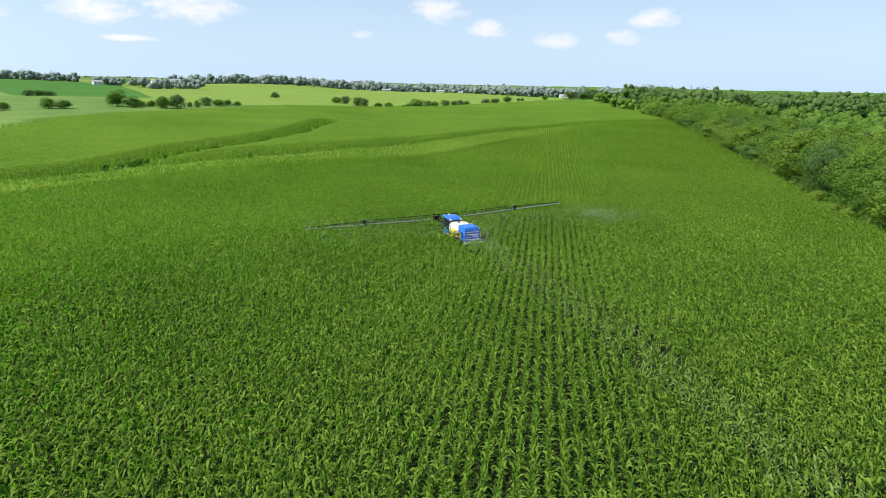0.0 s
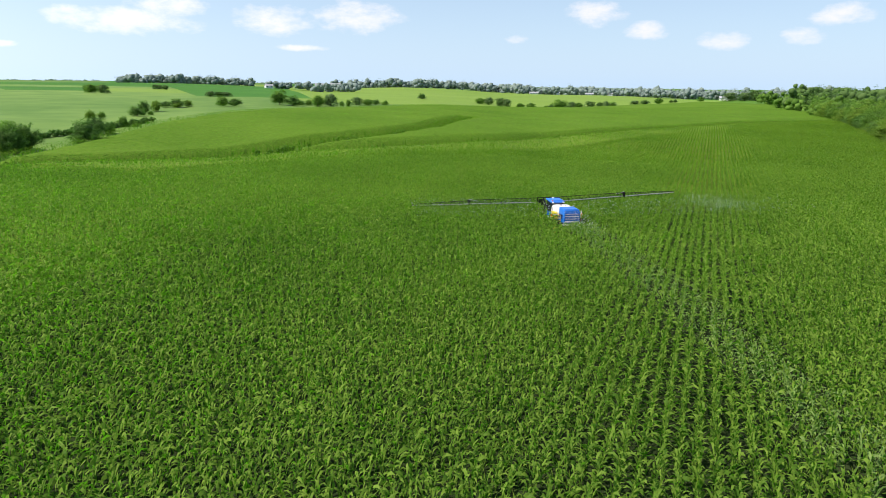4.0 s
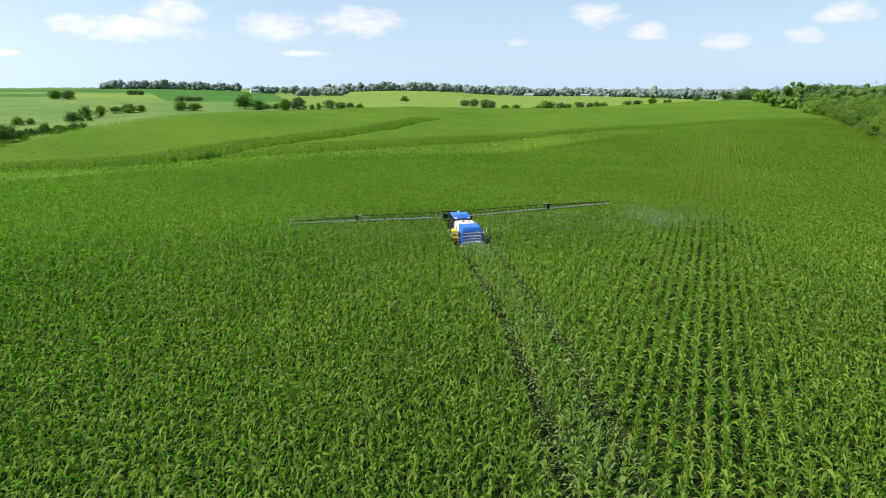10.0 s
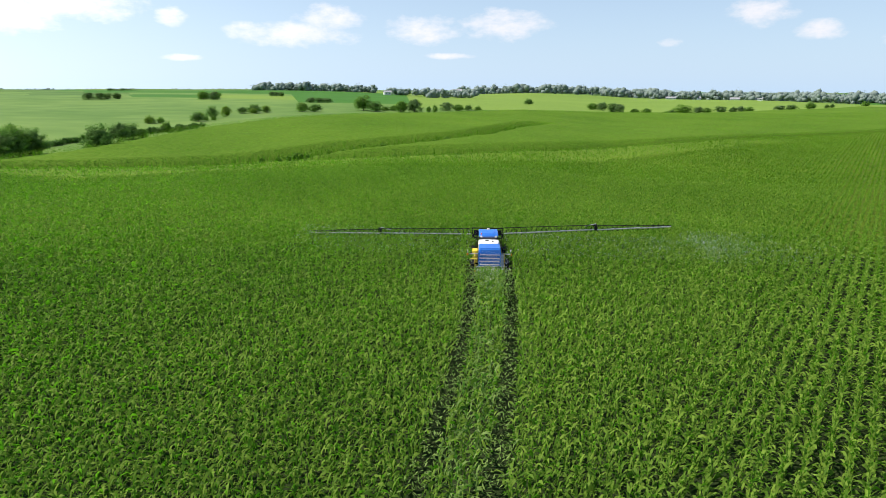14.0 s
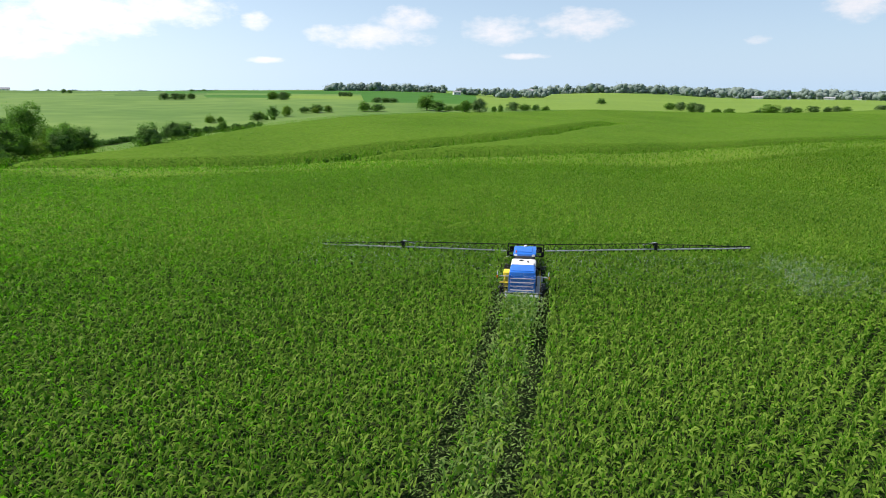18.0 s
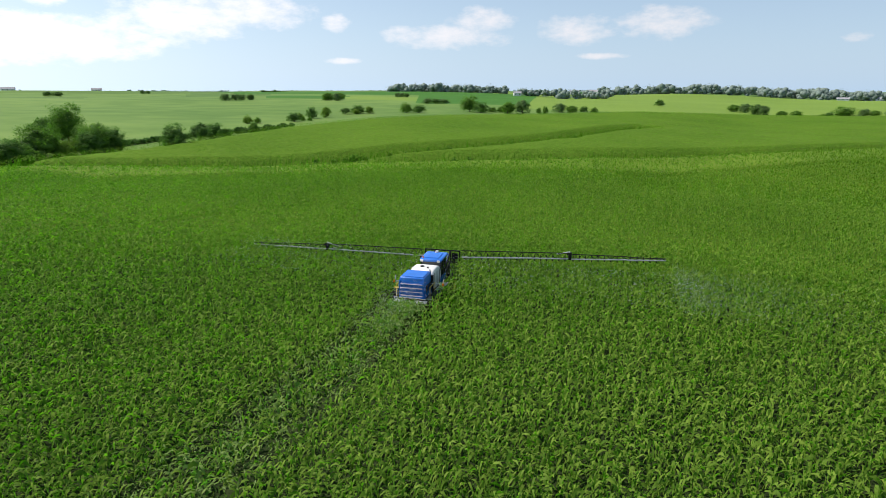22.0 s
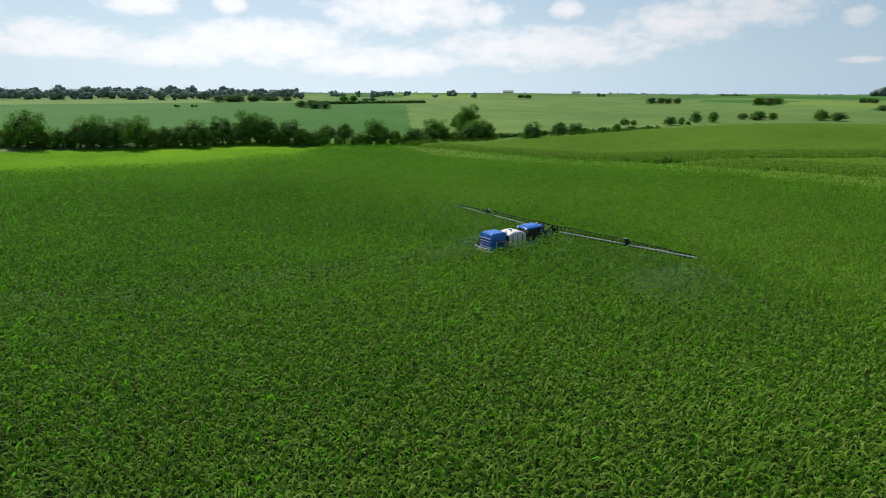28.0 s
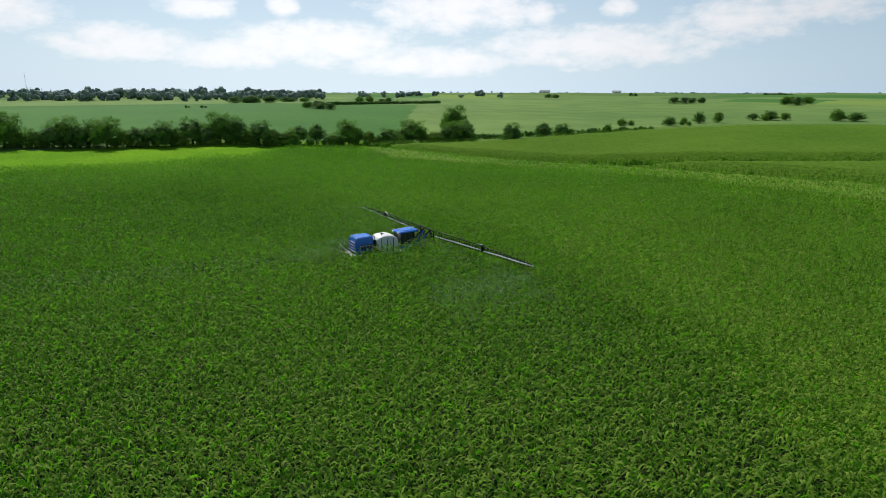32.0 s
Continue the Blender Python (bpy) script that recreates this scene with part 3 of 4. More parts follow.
def hood(root):
    def shell(bm):
        vs = box(bm, -1.02, 0, 1.75, 1.02, 1.85, 3.5, 0.10)
        for v in bm.verts:            # the top falls a little to the rear and the sides lean in
            if v.co.z > 3.0:
                v.co.x *= 0.95
                v.co.z -= 0.06 * (1 - v.co.y / 1.85)

    h = made("engine_hood", M_BLUE, root, shell, "blue engine hood with rounded edges", True)
    made("roof_panel", M_BLUE, h, lambda bm: box(bm, -0.86, 0.12, 3.45, 0.86, 1.7, 3.52, 0.03, Matrix.Rotation(radians(1.6), 4, "X")))
    made("grille", M_BLUE, h, lambda bm: box(bm, -0.84, -0.02, 1.95, 0.84, 0.02, 3.12), "dark blue radiator grille behind the slats")
    for s in (-1, 1):
        made("corner_post", M_BLUE, h, lambda bm: box(bm, s * 0.93 - 0.07, -0.14, 1.8, s * 0.93 + 0.07, 0.04, 3.2, 0.03), "blue corner post")
    for i in range(4):
        z = 2.0 + 0.30 * i
        made("louvre_slat", M_GREY if i % 2 else M_WHITE, h, lambda bm: box(bm, -0.88, -0.15, z, 0.88, 0.0, z + 0.055, 0.012, Matrix.Rotation(radians(-24), 4, "X")), "pale louvre slat")
    for s in (-1, 1):
        made("tail_lamp", M_RED, h, lambda bm: box(bm, s * 0.93 - 0.05, -0.05, 2.25, s * 0.93 + 0.05, 0.0, 2.42, 0.01), "red tail lamp")
        for i in range(4):
            y = 0.45 + 0.34 * i
            made("side_vent", M_BLACK, h, lambda bm: box(bm, s * 1.02 - 0.03, y, 2.2, s * 1.02 + 0.012, y + 0.16, 2.75, 0.008), "dark side vent")
    made("exhaust_pipe", M_GREY, root, lambda bm: (tube(bm, (0.85, 2.0, 1.7), (0.85, 2.0, 3.5), 0.07, 12), tube(bm, (0.85, 2.0, 3.45), (0.85, 1.8, 3.62), 0.06, 12)), "steel exhaust stack")
    for x in (-0.7, 0.95):
        made("air_cleaner", M_BLACK, root, lambda bm: tube(bm, (x, 2.01, 1.7), (x, 2.01, 3.12), 0.165, 14), "black upright air cleaner")


def tank(root):
    def shell(bm):
        n, xs = 22, [-0.98, -0.95, -0.86, -0.4, 0, 0.4, 0.86, 0.95, 0.98]
        sc = [0.80, 0.93, 1, 1.02, 1.02, 1.02, 1, 0.93, 0.80]
        rings = []
        for x, k in zip(xs, sc):
            ring = []
            for i in range(n):
                a = 2 * math.pi * i / n
                c, s = math.cos(a), math.sin(a)
                ry, rz = 1.25, 0.84
                y = math.copysign(abs(c) ** 0.75, c) * ry * k
                z = math.copysign(abs(s) ** 0.8, s) * rz * k
                ring.append(bm.verts.new((x, 3.42 + y, 2.56 + z)))
            rings.append(ring)
        for a, b in zip(rings, rings[1:]):
            for i in range(n):
                bm.faces.new((a[i], a[(i + 1) % n], b[(i + 1) % n], b[i]))
        bm.faces.new(rings[0][::-1])
        bm.faces.new(rings[-1])
        bmesh.ops.recalc_face_normals(bm, faces=bm.faces)

    t = made("solution_tank", M_WHITE, root, shell, "white rounded plastic solution tank", True)
    made("tank_lid", M_BLACK, t, lambda bm: tube(bm, (-0.2, 3.3, 3.38), (-0.2, 3.3, 3.46), 0.17, 18), "black screw lid")
    made("tank_vent", M_BLACK, t, lambda bm: tube(bm, (0.35, 3.0, 3.34), (0.35, 3.0, 3.48), 0.07, 12))
    for y in (2.75, 4.05):
        for s in (-1, 1):
            made("tank_strap", M_BLACK, t, lambda bm: box(bm, s * 1.0 - 0.012, y - 0.04, 1.7, s * 1.0 + 0.012, y + 0.04, 3.1), "black steel strap")
    made("sight_gauge", M_BLACK, t, lambda bm: box(bm, 0.98, 3.35, 1.9, 1.01, 3.41, 3.1))


def cab(root):
    def roof(bm):
        box(bm, -0.94, 4.78, 3.44, 0.94, 7.02, 3.66, 0.09, Matrix.Rotation(radians(3.5), 4, "X"))
    c = made("cab", M_BLUE, root, lambda bm: box(bm, -0.86, 5.02, 1.5, 0.86, 6.6, 2.15, 0.06), "blue lower cab body", True)
    made("cab_roof", M_BLUE, c, roof, "blue cab roof", True)
    made("roof_hatch", M_BLUE, c, lambda bm: box(bm, -0.6, 5.2, 3.62, 0.6, 6.5, 3.71, 0.04, Matrix.Rotation(radians(3.5), 4, "X")), "raised roof panel")
    for x, y in ((-0.82, 5.06), (0.82, 5.06), (-0.80, 6.55), (0.80, 6.55), (-0.83, 5.75), (0.83, 5.75)):
        made("cab_pillar", M_BLACK, c, lambda bm: box(bm, x - 0.05, y - 0.05, 2.1, x + 0.05, y + 0.05, 3.44))
    made("rear_window", M_GLASS, c, lambda bm: box(bm, -0.77, 5.03, 2.15, 0.77, 5.06, 3.40), "dark rear window")
    made("windscreen", M_GLASS, c, lambda bm: box(bm, -0.75, 6.56, 2.15, 0.75, 6.60, 3.40), "dark curved windscreen")
    for s in (-1, 1):
        for y in (5.12, 5.81):
            made("side_window", M_GLASS, c, lambda bm: box(bm, s * 0.82 - 0.015, y, 2.15, s * 0.82 + 0.015, y + 0.62, 3.40), "dark side window")
        made("work_lamp", M_WHITE, c, lambda bm: box(bm, s * 0.72 - 0.12, 4.70, 3.40, s * 0.72 + 0.12, 4.80, 3.55, 0.02), "white rear work lamp")
        arm = made("mirror_arm", M_BLACK, c, lambda bm: tube(bm, (s * 0.88, 6.66, 3.3), (s * 1.45, 6.9, 3.2), 0.025, 8))
        made("mirror", M_BLACK, arm, lambda bm: box(bm, s * 1.45 - 0.11, 6.86, 2.8, s * 1.45 + 0.11, 6.92, 3.25, 0.02), "black rear-view mirror")
    made("seat", M_BLACK, c, lambda bm: (box(bm, -0.25, 5.5, 2.15, 0.25, 6.0, 2.35, 0.04), box(bm, -0.25, 5.42, 2.3, 0.25, 5.55, 3.0, 0.04)))
    made("beacon", M_AMBER, c, lambda bm: tube(bm, (-0.7, 5.1, 3.61), (-0.7, 5.1, 3.77), 0.06, 12), "amber beacon")
    made("antenna", M_WHITE, c, lambda bm: tube(bm, (0, 6.8, 3.70), (0, 6.8, 3.83), 0.14, 16), "white dome antenna")


def chassis(root):
    f = made("chassis", M_BLACK, root, lambda bm: [box(bm, s * 0.55 - 0.09, 0.1, 1.35, s * 0.55 + 0.09, 8.2, 1.62, 0.02) for s in (-1, 1)], "black frame rails")
    for y in (0.5, 2.3, 4.7, 7.9):
        made("cross_member", M_BLACK, f, lambda bm: box(bm, -1.3, y - 0.1, 1.36, 1.3, y + 0.1, 1.6, 0.02))
    for x in (-1.55, 1.55):
        for y in (1.0, 6.3):
            made("wheel_leg", M_YEL, f, lambda bm: tube(bm, (x * 0.86, y, 1.0), (x * 0.86, y, 1.75), 0.11, 12), "yellow wheel leg")
            wheel(root, x, y, 0.98, 0.36)
            made("fender", M_BLACK, root, lambda bm: box(bm, x - 0.22, y - 0.75, 2.02, x + 0.22, y + 0.75, 2.07, 0.02), "black mudguard")
    # left-hand service side: yellow locker, ladder, handrails
    lk = made("locker", M_YEL, root, lambda bm: box(bm, -1.55, 2.0, 1.75, -1.06, 3.1, 2.75, 0.04), "yellow chemical locker", True)
    made("locker_door", M_YEL, lk, lambda bm: box(bm, -1.565, 2.15, 1.9, -1.545, 2.95, 2.6))
    made("locker_latch", M_BLACK, lk, lambda bm: box(bm, -1.59, 2.5, 2.2, -1.56, 2.6, 2.3))
    for i in range(4):
        made("ladder_step", M_YEL, root, lambda bm: box(bm, -1.75, 0.55 + 0.08 * i, 1.45 + 0.27 * i, -1.1, 0.8 + 0.08 * i, 1.5 + 0.27 * i, 0.01), "yellow ladder step")
    made("walkway", M_GREY, root, lambda bm: box(bm, 1.04, 0.3, 1.70, 1.55, 4.8, 1.76, 0.01), "pale walkway plate")
    made("walkway", M_GREY, root, lambda bm: box(bm, -1.52, 3.2, 1.70, -1.04, 5.0, 1.76, 0.01), "pale walkway plate")
    for s in (-1, 1):
        def rail(bm):
            tube(bm, (s * 1.05, 1.75, 2.55), (s * 1.95, 1.7, 2.55), 0.045, 8)
            tube(bm, (s * 1.95, 1.7, 2.55), (s * 2.0, 1.9, 2.95), 0.04, 8)
        a = made("marker_arm", M_GREY, root, rail, "pale marker lamp arm")
        made("marker_lamp", M_AMBER, a, lambda bm: box(bm, s * 2.0 - 0.08, 1.62, 2.42, s * 2.0 + 0.08, 1.72, 2.62, 0.02), "amber marker lamp")
        made("handrail", M_YEL, root, lambda bm: (tube(bm, (s * 1.35, 0.3, 1.76), (s * 1.35, 0.3, 2.7), 0.025, 6), tube(bm, (s * 1.35, 0.3, 2.7), (s * 1.35, 1.6, 2.7), 0.025, 6), tube(bm, (s * 1.35, 1.6, 2.7), (s * 1.35, 1.6, 1.76), 0.025, 6)), "yellow handrail")
    made("rear_platform", M_GREY, root, lambda bm: box(bm, -1.25, -0.55, 1.62, 1.25, 0.0, 1.68, 0.01), "pale rear step plate")
    for x in (-1.2, -0.4, 0.4, 1.2):
        made("platform_post", M_GREY, root, lambda bm: tube(bm, (x, -0.5, 1.66), (x, -0.5, 1.98), 0.025, 6))
    made("platform_rail", M_GREY, root, lambda bm: tube(bm, (-1.25, -0.5, 1.98), (1.25, -0.5, 1.98), 0.03, 6), "pale rear rail")


def boom(root):
    def up(x):        # the booms lift a little towards their tips, the right one more
        return 0.12 + (0.048 * x if x > 0 else -0.001 * x)
    def on(x):
        return 0.02 * x

    c = made("centre_frame", M_BLACK, root, lambda bm: (
        box(bm, -1.6, 8.45, 3.44, 1.6, 8.56, 3.54, 0.02), box(bm, -1.6, 8.45, 2.40, 1.6, 8.56, 2.52, 0.02),
        [box(bm, x - 0.05, 8.45, 2.4, x + 0.05, 8.56, 3.54, 0.01) for x in (-1.55, -0.75, 0.75, 1.55)]), "black centre boom frame")
    for s in (-1, 1):
        made("lift_arm", M_BLACK, c, lambda bm: (tube(bm, (s * 0.6, 6.9, 1.6), (s * 0.7, 8.5, 2.5), 0.09, 8), tube(bm, (s * 0.6, 6.9, 2.1), (s * 0.7, 8.5, 3.4), 0.09, 8)), "black lift arm")
        made("lift_cylinder", M_BLUE, c, lambda bm: tube(bm, (s * 0.45, 6.9, 1.5), (s * 0.6, 8.4, 3.2), 0.07, 8), "blue hydraulic cylinder")
        made("frame_panel", M_BLACK, c, lambda bm: box(bm, s * 1.15 - 0.28, 8.4, 2.75, s * 1.15 + 0.28, 8.44, 3.3, 0.01), "black side panel")
        runs = (("inner_boom", 1.7, 11.0, 0.62, 0.50), ("outer_boom", 11.0, 15.6, 0.46, 0.30), ("boom_tip", 15.6, 18.6, 0.28, 0.16))
        for name, x0, x1, h0, h1 in runs:
            def lower(bm):
                tube(bm, (s * x0, 8.62 + on(s * x0), 2.72 + up(s * x0)), (s * x1, 8.62 + on(s * x1), 2.76 + up(s * x1)), 0.058, 8)
            b = made(name, M_GREY, root, lower, "long silver boom section with truss bracing")
            def upper(bm):
                tube(bm, (s * x0, 8.50 + on(s * x0), 2.72 + h0 + up(s * x0)), (s * x1, 8.50 + on(s * x1), 2.76 + h1 + up(s * x1)), 0.038, 8)
            made("top_chord", M_BLACK, b, upper, "thin top chord")
            n = max(3, round((x1 - x0) / 0.62))
            def web(bm):
                for i in range(n):
                    a, e = x0 + (x1 - x0) * i / n, x0 + (x1 - x0) * (i + 0.5) / n
                    g = x0 + (x1 - x0) * (i + 1) / n
                    ha = h0 + (h1 - h0) * (i + 0.5) / n
                    tube(bm, (s * a, 8.62 + on(s * a), 2.74 + up(s * a)), (s * e, 8.50 + on(s * e), 2.74 + ha + up(s * e)), 0.022, 5)
                    tube(bm, (s * e, 8.50 + on(s * e), 2.74 + ha + up(s * e)), (s * g, 8.62 + on(s * g), 2.74 + up(s * g)), 0.022, 5)
            made("truss_bracing", M_BLACK, b, web, "thin black truss bracing")
            made("spray_line", M_GREY, b, lambda bm: tube(bm, (s * x0, 8.72 + on(s * x0), 2.66 + up(s * x0)), (s * x1, 8.72 + on(s * x1), 2.70 + up(s * x1)), 0.022, 6), "thin steel spray line")
            for i in range(int((x1 - x0) / 0.508)):
                x = s * (x0 + 0.25 + 0.508 * i)
                u, o = up(x), on(x)
                made("nozzle", M_BLACK, b, lambda bm: (box(bm, x - 0.05, 8.68 + o, 2.50 + u, x + 0.05, 8.76 + o, 2.74 + u), tube(bm, (x, 8.70 + o, 2.72 + u), (x, 8.66 + o, 3.04 + u), 0.04, 5)), "black nozzle body")
        u, o = up(s * 11.0), on(s * 11.0)
        k = made("fold_joint", M_BLACK, root, lambda bm: (box(bm, s * 11.0 - 0.13, 8.44 + o, 2.68 + u, s * 11.0 + 0.13, 8.70 + o, 3.22 + u, 0.03), box(bm, s * 11.0 - 0.24, 8.48 + o, 3.12 + u, s * 11.0 + 0.14, 8.64 + o, 3.32 + u, 0.03)), "black fold joint")
        made("fold_cylinder", M_GREY, k, lambda bm: tube(bm, (s * 9.9, 8.56 + o, 3.10 + u), (s * 11.0, 8.56 + o, 3.36 + u), 0.05, 8), "chrome fold cylinder")


def sprayer():
    root = tagged(new("field_sprayer"), "blue self-propelled field sprayer with wide silver front booms", "sprayer")
    hood(root)
    tank(root)
    cab(root)
    chassis(root)
    boom(root)
    return root


sprayer()


def scatter_leaves(name, x, y, z, size, mat, label, seed, category, flat=0.5):
    """Loose blade-shaped leaves at the given places."""
    rng = np.random.default_rng(seed)
    n = len(x)
    a, t = rng.uniform(0, 2 * np.pi, n), rng.uniform(-1, 1, n) * flat
    ln, w = size * rng.uniform(0.6, 1.2, n), size * rng.uniform(0.08, 0.16, n)
    d = np.stack([np.cos(a) * np.cos(t), np.sin(a) * np.cos(t), np.sin(t)], -1)
    e = np.stack([-np.sin(a), np.cos(a), rng.normal(0, 0.3, n)], -1)
    p = np.stack([x, y, z], -1)
    V = np.stack([p, p + d * ln[:, None] * 0.5 + e * w[:, None], p + d * ln[:, None], p + d * ln[:, None] * 0.5 - e * w[:, None]], 1).reshape(-1, 3)
    F = np.arange(4 * n).reshape(-1, 4)
    return tagged(new(name, mesh_of(name, V, F, [mat])), label, category, kind="stuff")


def wake():
    """Bruised, pale leaves thrown about behind the machine and along its tracks, and the fine spray under the booms."""
    rng = np.random.default_rng(8)
    n = 1900
    y = -0.4 - 7.0 * rng.uniform(0, 1, n) ** 1.6
    x = rng.normal(0, 0.85, n)
    scatter_leaves("bent_leaves", x, y, land(x, y) + np.clip(0.9 - 0.5 * y, 1.0, 1.9) + rng.uniform(-0.4, 0.35, n), 0.36, M_PALE, "pale bruised maize leaves behind the sprayer", 9, "maize", 1.0)
    n = 4200
    y = -2 - 48 * rng.uniform(0, 1, n)
    x = -0.0022 * y ** 2 + np.where(rng.uniform(0, 1, n) < 0.5, 1.55, -1.55) + rng.normal(0, 0.5, n)
    scatter_leaves("bent_leaves", x, y, land(x, y) + rng.uniform(1.2, 2.35, n), 0.27, M_PALE, "pale bent maize leaves along the wheel tracks", 10, "maize", 0.8)
    n = 52000
    x = rng.uniform(-19, 19, n)
    t = rng.uniform(0, 1, n) ** 1.5
    y = 8.6 - 8 * t + rng.normal(0, 0.3, n)
    z = 2.6 - 0.25 * t + rng.uniform(-0.25, 0.3, n)
    k = 26000
    x2 = 19 + rng.exponential(4.0, k)
    y2 = 8 - rng.uniform(0, 9, k) - 0.2 * (x2 - 19)
    z2 = 2.5 + rng.uniform(0, 1.3, k)
    m = 12000
    x3, y3, z3 = rng.normal(0, 0.9, m), -0.5 - rng.exponential(2.2, m), rng.uniform(2.0, 3.3, m)
    X, Y, Z = np.concatenate([x, x2, x3]), np.concatenate([y, y2, y3]), np.concatenate([z, z2, z3])
    q = len(X)
    c = np.stack([X, Y, Z + land(X, Y)], -1)
    V = (c[:, None, :] + rng.normal(0, 0.0055, (q, 3, 3))).reshape(-1, 3)
    ob = new("spray_mist", mesh_of("spray_mist", V, np.arange(3 * q).reshape(-1, 3), [M_DROP], smooth=False))
    tagged(ob, "fine white spray drifting under the booms", "spray", kind="stuff")


wake()

# ---- trees ----
def icosahedron():
    g = (1 + 5 ** 0.5) / 2
    v = np.array([(-1, g, 0), (1, g, 0), (-1, -g, 0), (1, -g, 0), (0, -1, g), (0, 1, g), (0, -1, -g), (0, 1, -g), (g, 0, -1), (g, 0, 1), (-g, 0, -1), (-g, 0, 1)], float)
    f = [(0, 11, 5), (0, 5, 1), (0, 1, 7), (0, 7, 10), (0, 10, 11), (1, 5, 9), (5, 11, 4), (11, 10, 2), (10, 7, 6), (7, 1, 8),
         (3, 9, 4), (3, 4, 2), (3, 2, 6), (3, 6, 8), (3, 8, 9), (4, 9, 5), (2, 4, 11), (6, 2, 10), (8, 6, 7), (9, 8, 1)]
    return v / np.linalg.norm(v[0]), np.array(f)


ICO_V, ICO_F = icosahedron()


def foliage(rng, centres, radii, per, leaf, mid, hearts):
    """Leaf masses: small folded leaves in clumps round the centres, turned outwards from the crown's middle, and a few dense hearts
    deep inside (rows of place and radius). Vertices and triangles."""
    h = len(hearts)
    heart = ICO_V[None] * hearts[:, 3, None, None] * rng.uniform(0.75, 1.2, (h, 12, 1)) + hearts[:, None, :3]
    hf = (ICO_F[None] + 12 * np.arange(h)[:, None, None]).reshape(-1, 3)
    n = len(centres) * per
    c, r = np.repeat(centres, per, 0), np.repeat(radii, per)
    d = rng.normal(0, 1, (n, 3))
    d /= np.linalg.norm(d, axis=1)[:, None]
    p = c + d * (r * rng.uniform(0.3, 1.1, n))[:, None]
    out = p - mid
    out /= np.linalg.norm(out, axis=1)[:, None] + 1e-6
    nrm = 0.75 * out + 0.45 * d + rng.normal(0, 0.42, (n, 3)) + [0, 0, 0.1]
    nrm /= np.linalg.norm(nrm, axis=1)[:, None]
    a = np.cross(nrm, rng.normal(0, 1, (n, 3)))
    a /= np.linalg.norm(a, axis=1)[:, None]
    b = np.cross(nrm, a)
    s = (leaf * rng.uniform(0.6, 1.3, n))[:, None]
    V = np.stack([p - a * s, p + b * s * 0.7 + nrm * s * 0.2, p + a * s, p - b * s * 0.7 + nrm * s * 0.1], 1).reshape(-1, 3)
    q = 12 * h + 4 * np.arange(n)[:, None]
    return np.concatenate([heart.reshape(-1, 3), V]), np.concatenate([hf, q + [[0, 1, 2]], q + [[0, 2, 3]]])


def inner(rng, tall, wide, foot, n, spread=0.55, size=1.0):
    """Dense hearts in the middle of a crown: place and radius."""
    c = crown_centres(rng, tall, wide, n, foot)
    mid = np.array([0, 0, (tall + foot) / 2])
    return np.concatenate([mid + (c - mid) * [spread, spread, spread * 1.1], (size * wide * rng.uniform(0.11, 0.16, n))[:, None]], 1)


def crown_centres(rng, tall, wide, n, foot):
    """Places of leaf masses in an uneven crown between foot and tall."""
    lobes = rng.normal(0, 1, (10, 3))
    lobes /= np.linalg.norm(lobes, axis=1)[:, None]
    d = rng.normal(0, 1, (n, 3))
    d /= np.linalg.norm(d, axis=1)[:, None]
    bulge = 0.62 + 0.46 * np.max(np.clip(d @ lobes.T, 0, 1) ** 5, axis=1)
    rad = rng.uniform(0.05, 1, n) ** 0.4 * bulge
    mid, half = (tall + foot) / 2, (tall - foot) / 2
    c = d * rad[:, None] * [wide / 2, wide / 2, half] + [0, 0, mid]
    c[:, :2] *= 1.0 + 0.32 * np.clip((mid - c[:, 2:]) / half, 0, 1)
    return c


def tree(kind, tall, wide, n, per, leaf, mat, seed, foot=0.12, label="broad-leaved green tree"):
    rng = np.random.default_rng(seed)
    root = tagged(new(kind), label, "tree" if kind != "shrub" else "shrub")
    bm = bmesh.new()
    prev, r = Vector((0, 0, -0.3)), tall * 0.026
    for i in range(4):
        nxt = Vector((rng.normal(0, tall * 0.012), rng.normal(0, tall * 0.012), tall * (0.16 + 0.17 * i)))
        tube(bm, prev, nxt, r, 7, r * 0.78)
        prev, r = nxt, r * 0.78
        if i:
            for j in range(3):
                a = rng.uniform(0, 6.28)
                tip = nxt + Vector((math.cos(a) * wide * 0.33, math.sin(a) * wide * 0.33, tall * 0.13))
                tube(bm, nxt, tip, r * 0.6, 5, r * 0.2)
    part("trunk", bm, M_BARK, root, "grey-brown trunk with limbs")
    c = crown_centres(rng, tall, wide, n, tall * foot)
    rad = wide * rng.uniform(0.09, 0.15, n)
    V, F = foliage(rng, c, rad, per, leaf, np.array([0, 0, tall * 0.45]), inner(rng, tall, wide, tall * foot, 14))
    me = mesh_of("crown", V, F, [mat])
    ob = new("crown", me)
    ob.parent = root
    return root


KINDS = {}


def plant(x, y, tall, wide, kind, rng, group=""):
    """Stand a tree of about this height and width on the ground."""
    protos = KINDS[kind]
    p, h0, w0 = protos[int(rng.integers(len(protos)))]
    m = pose(x, y, float(land(x, y)) - 0.05, 0, 0, float(rng.uniform(0, 360))) @ Matrix.Diagonal((wide / w0, wide / w0, tall / h0, 1))
    if not p.get("placed"):
        p["placed"] = 1
        p.matrix_basis = m
        ob = p
    else:
        ob = copy_thing(p, m)
    return tagged(ob, group=group)


def prototypes(kind, name, count, tall, wide, n, per, leaf, mats, label, foot):
    KINDS[kind] = []
    for i in range(count):
        t = tree(name, tall, wide, n, per, leaf, mats[i % len(mats)], hash_of(kind) + i, foot, label)
        KINDS[kind].append((t, tall, wide))


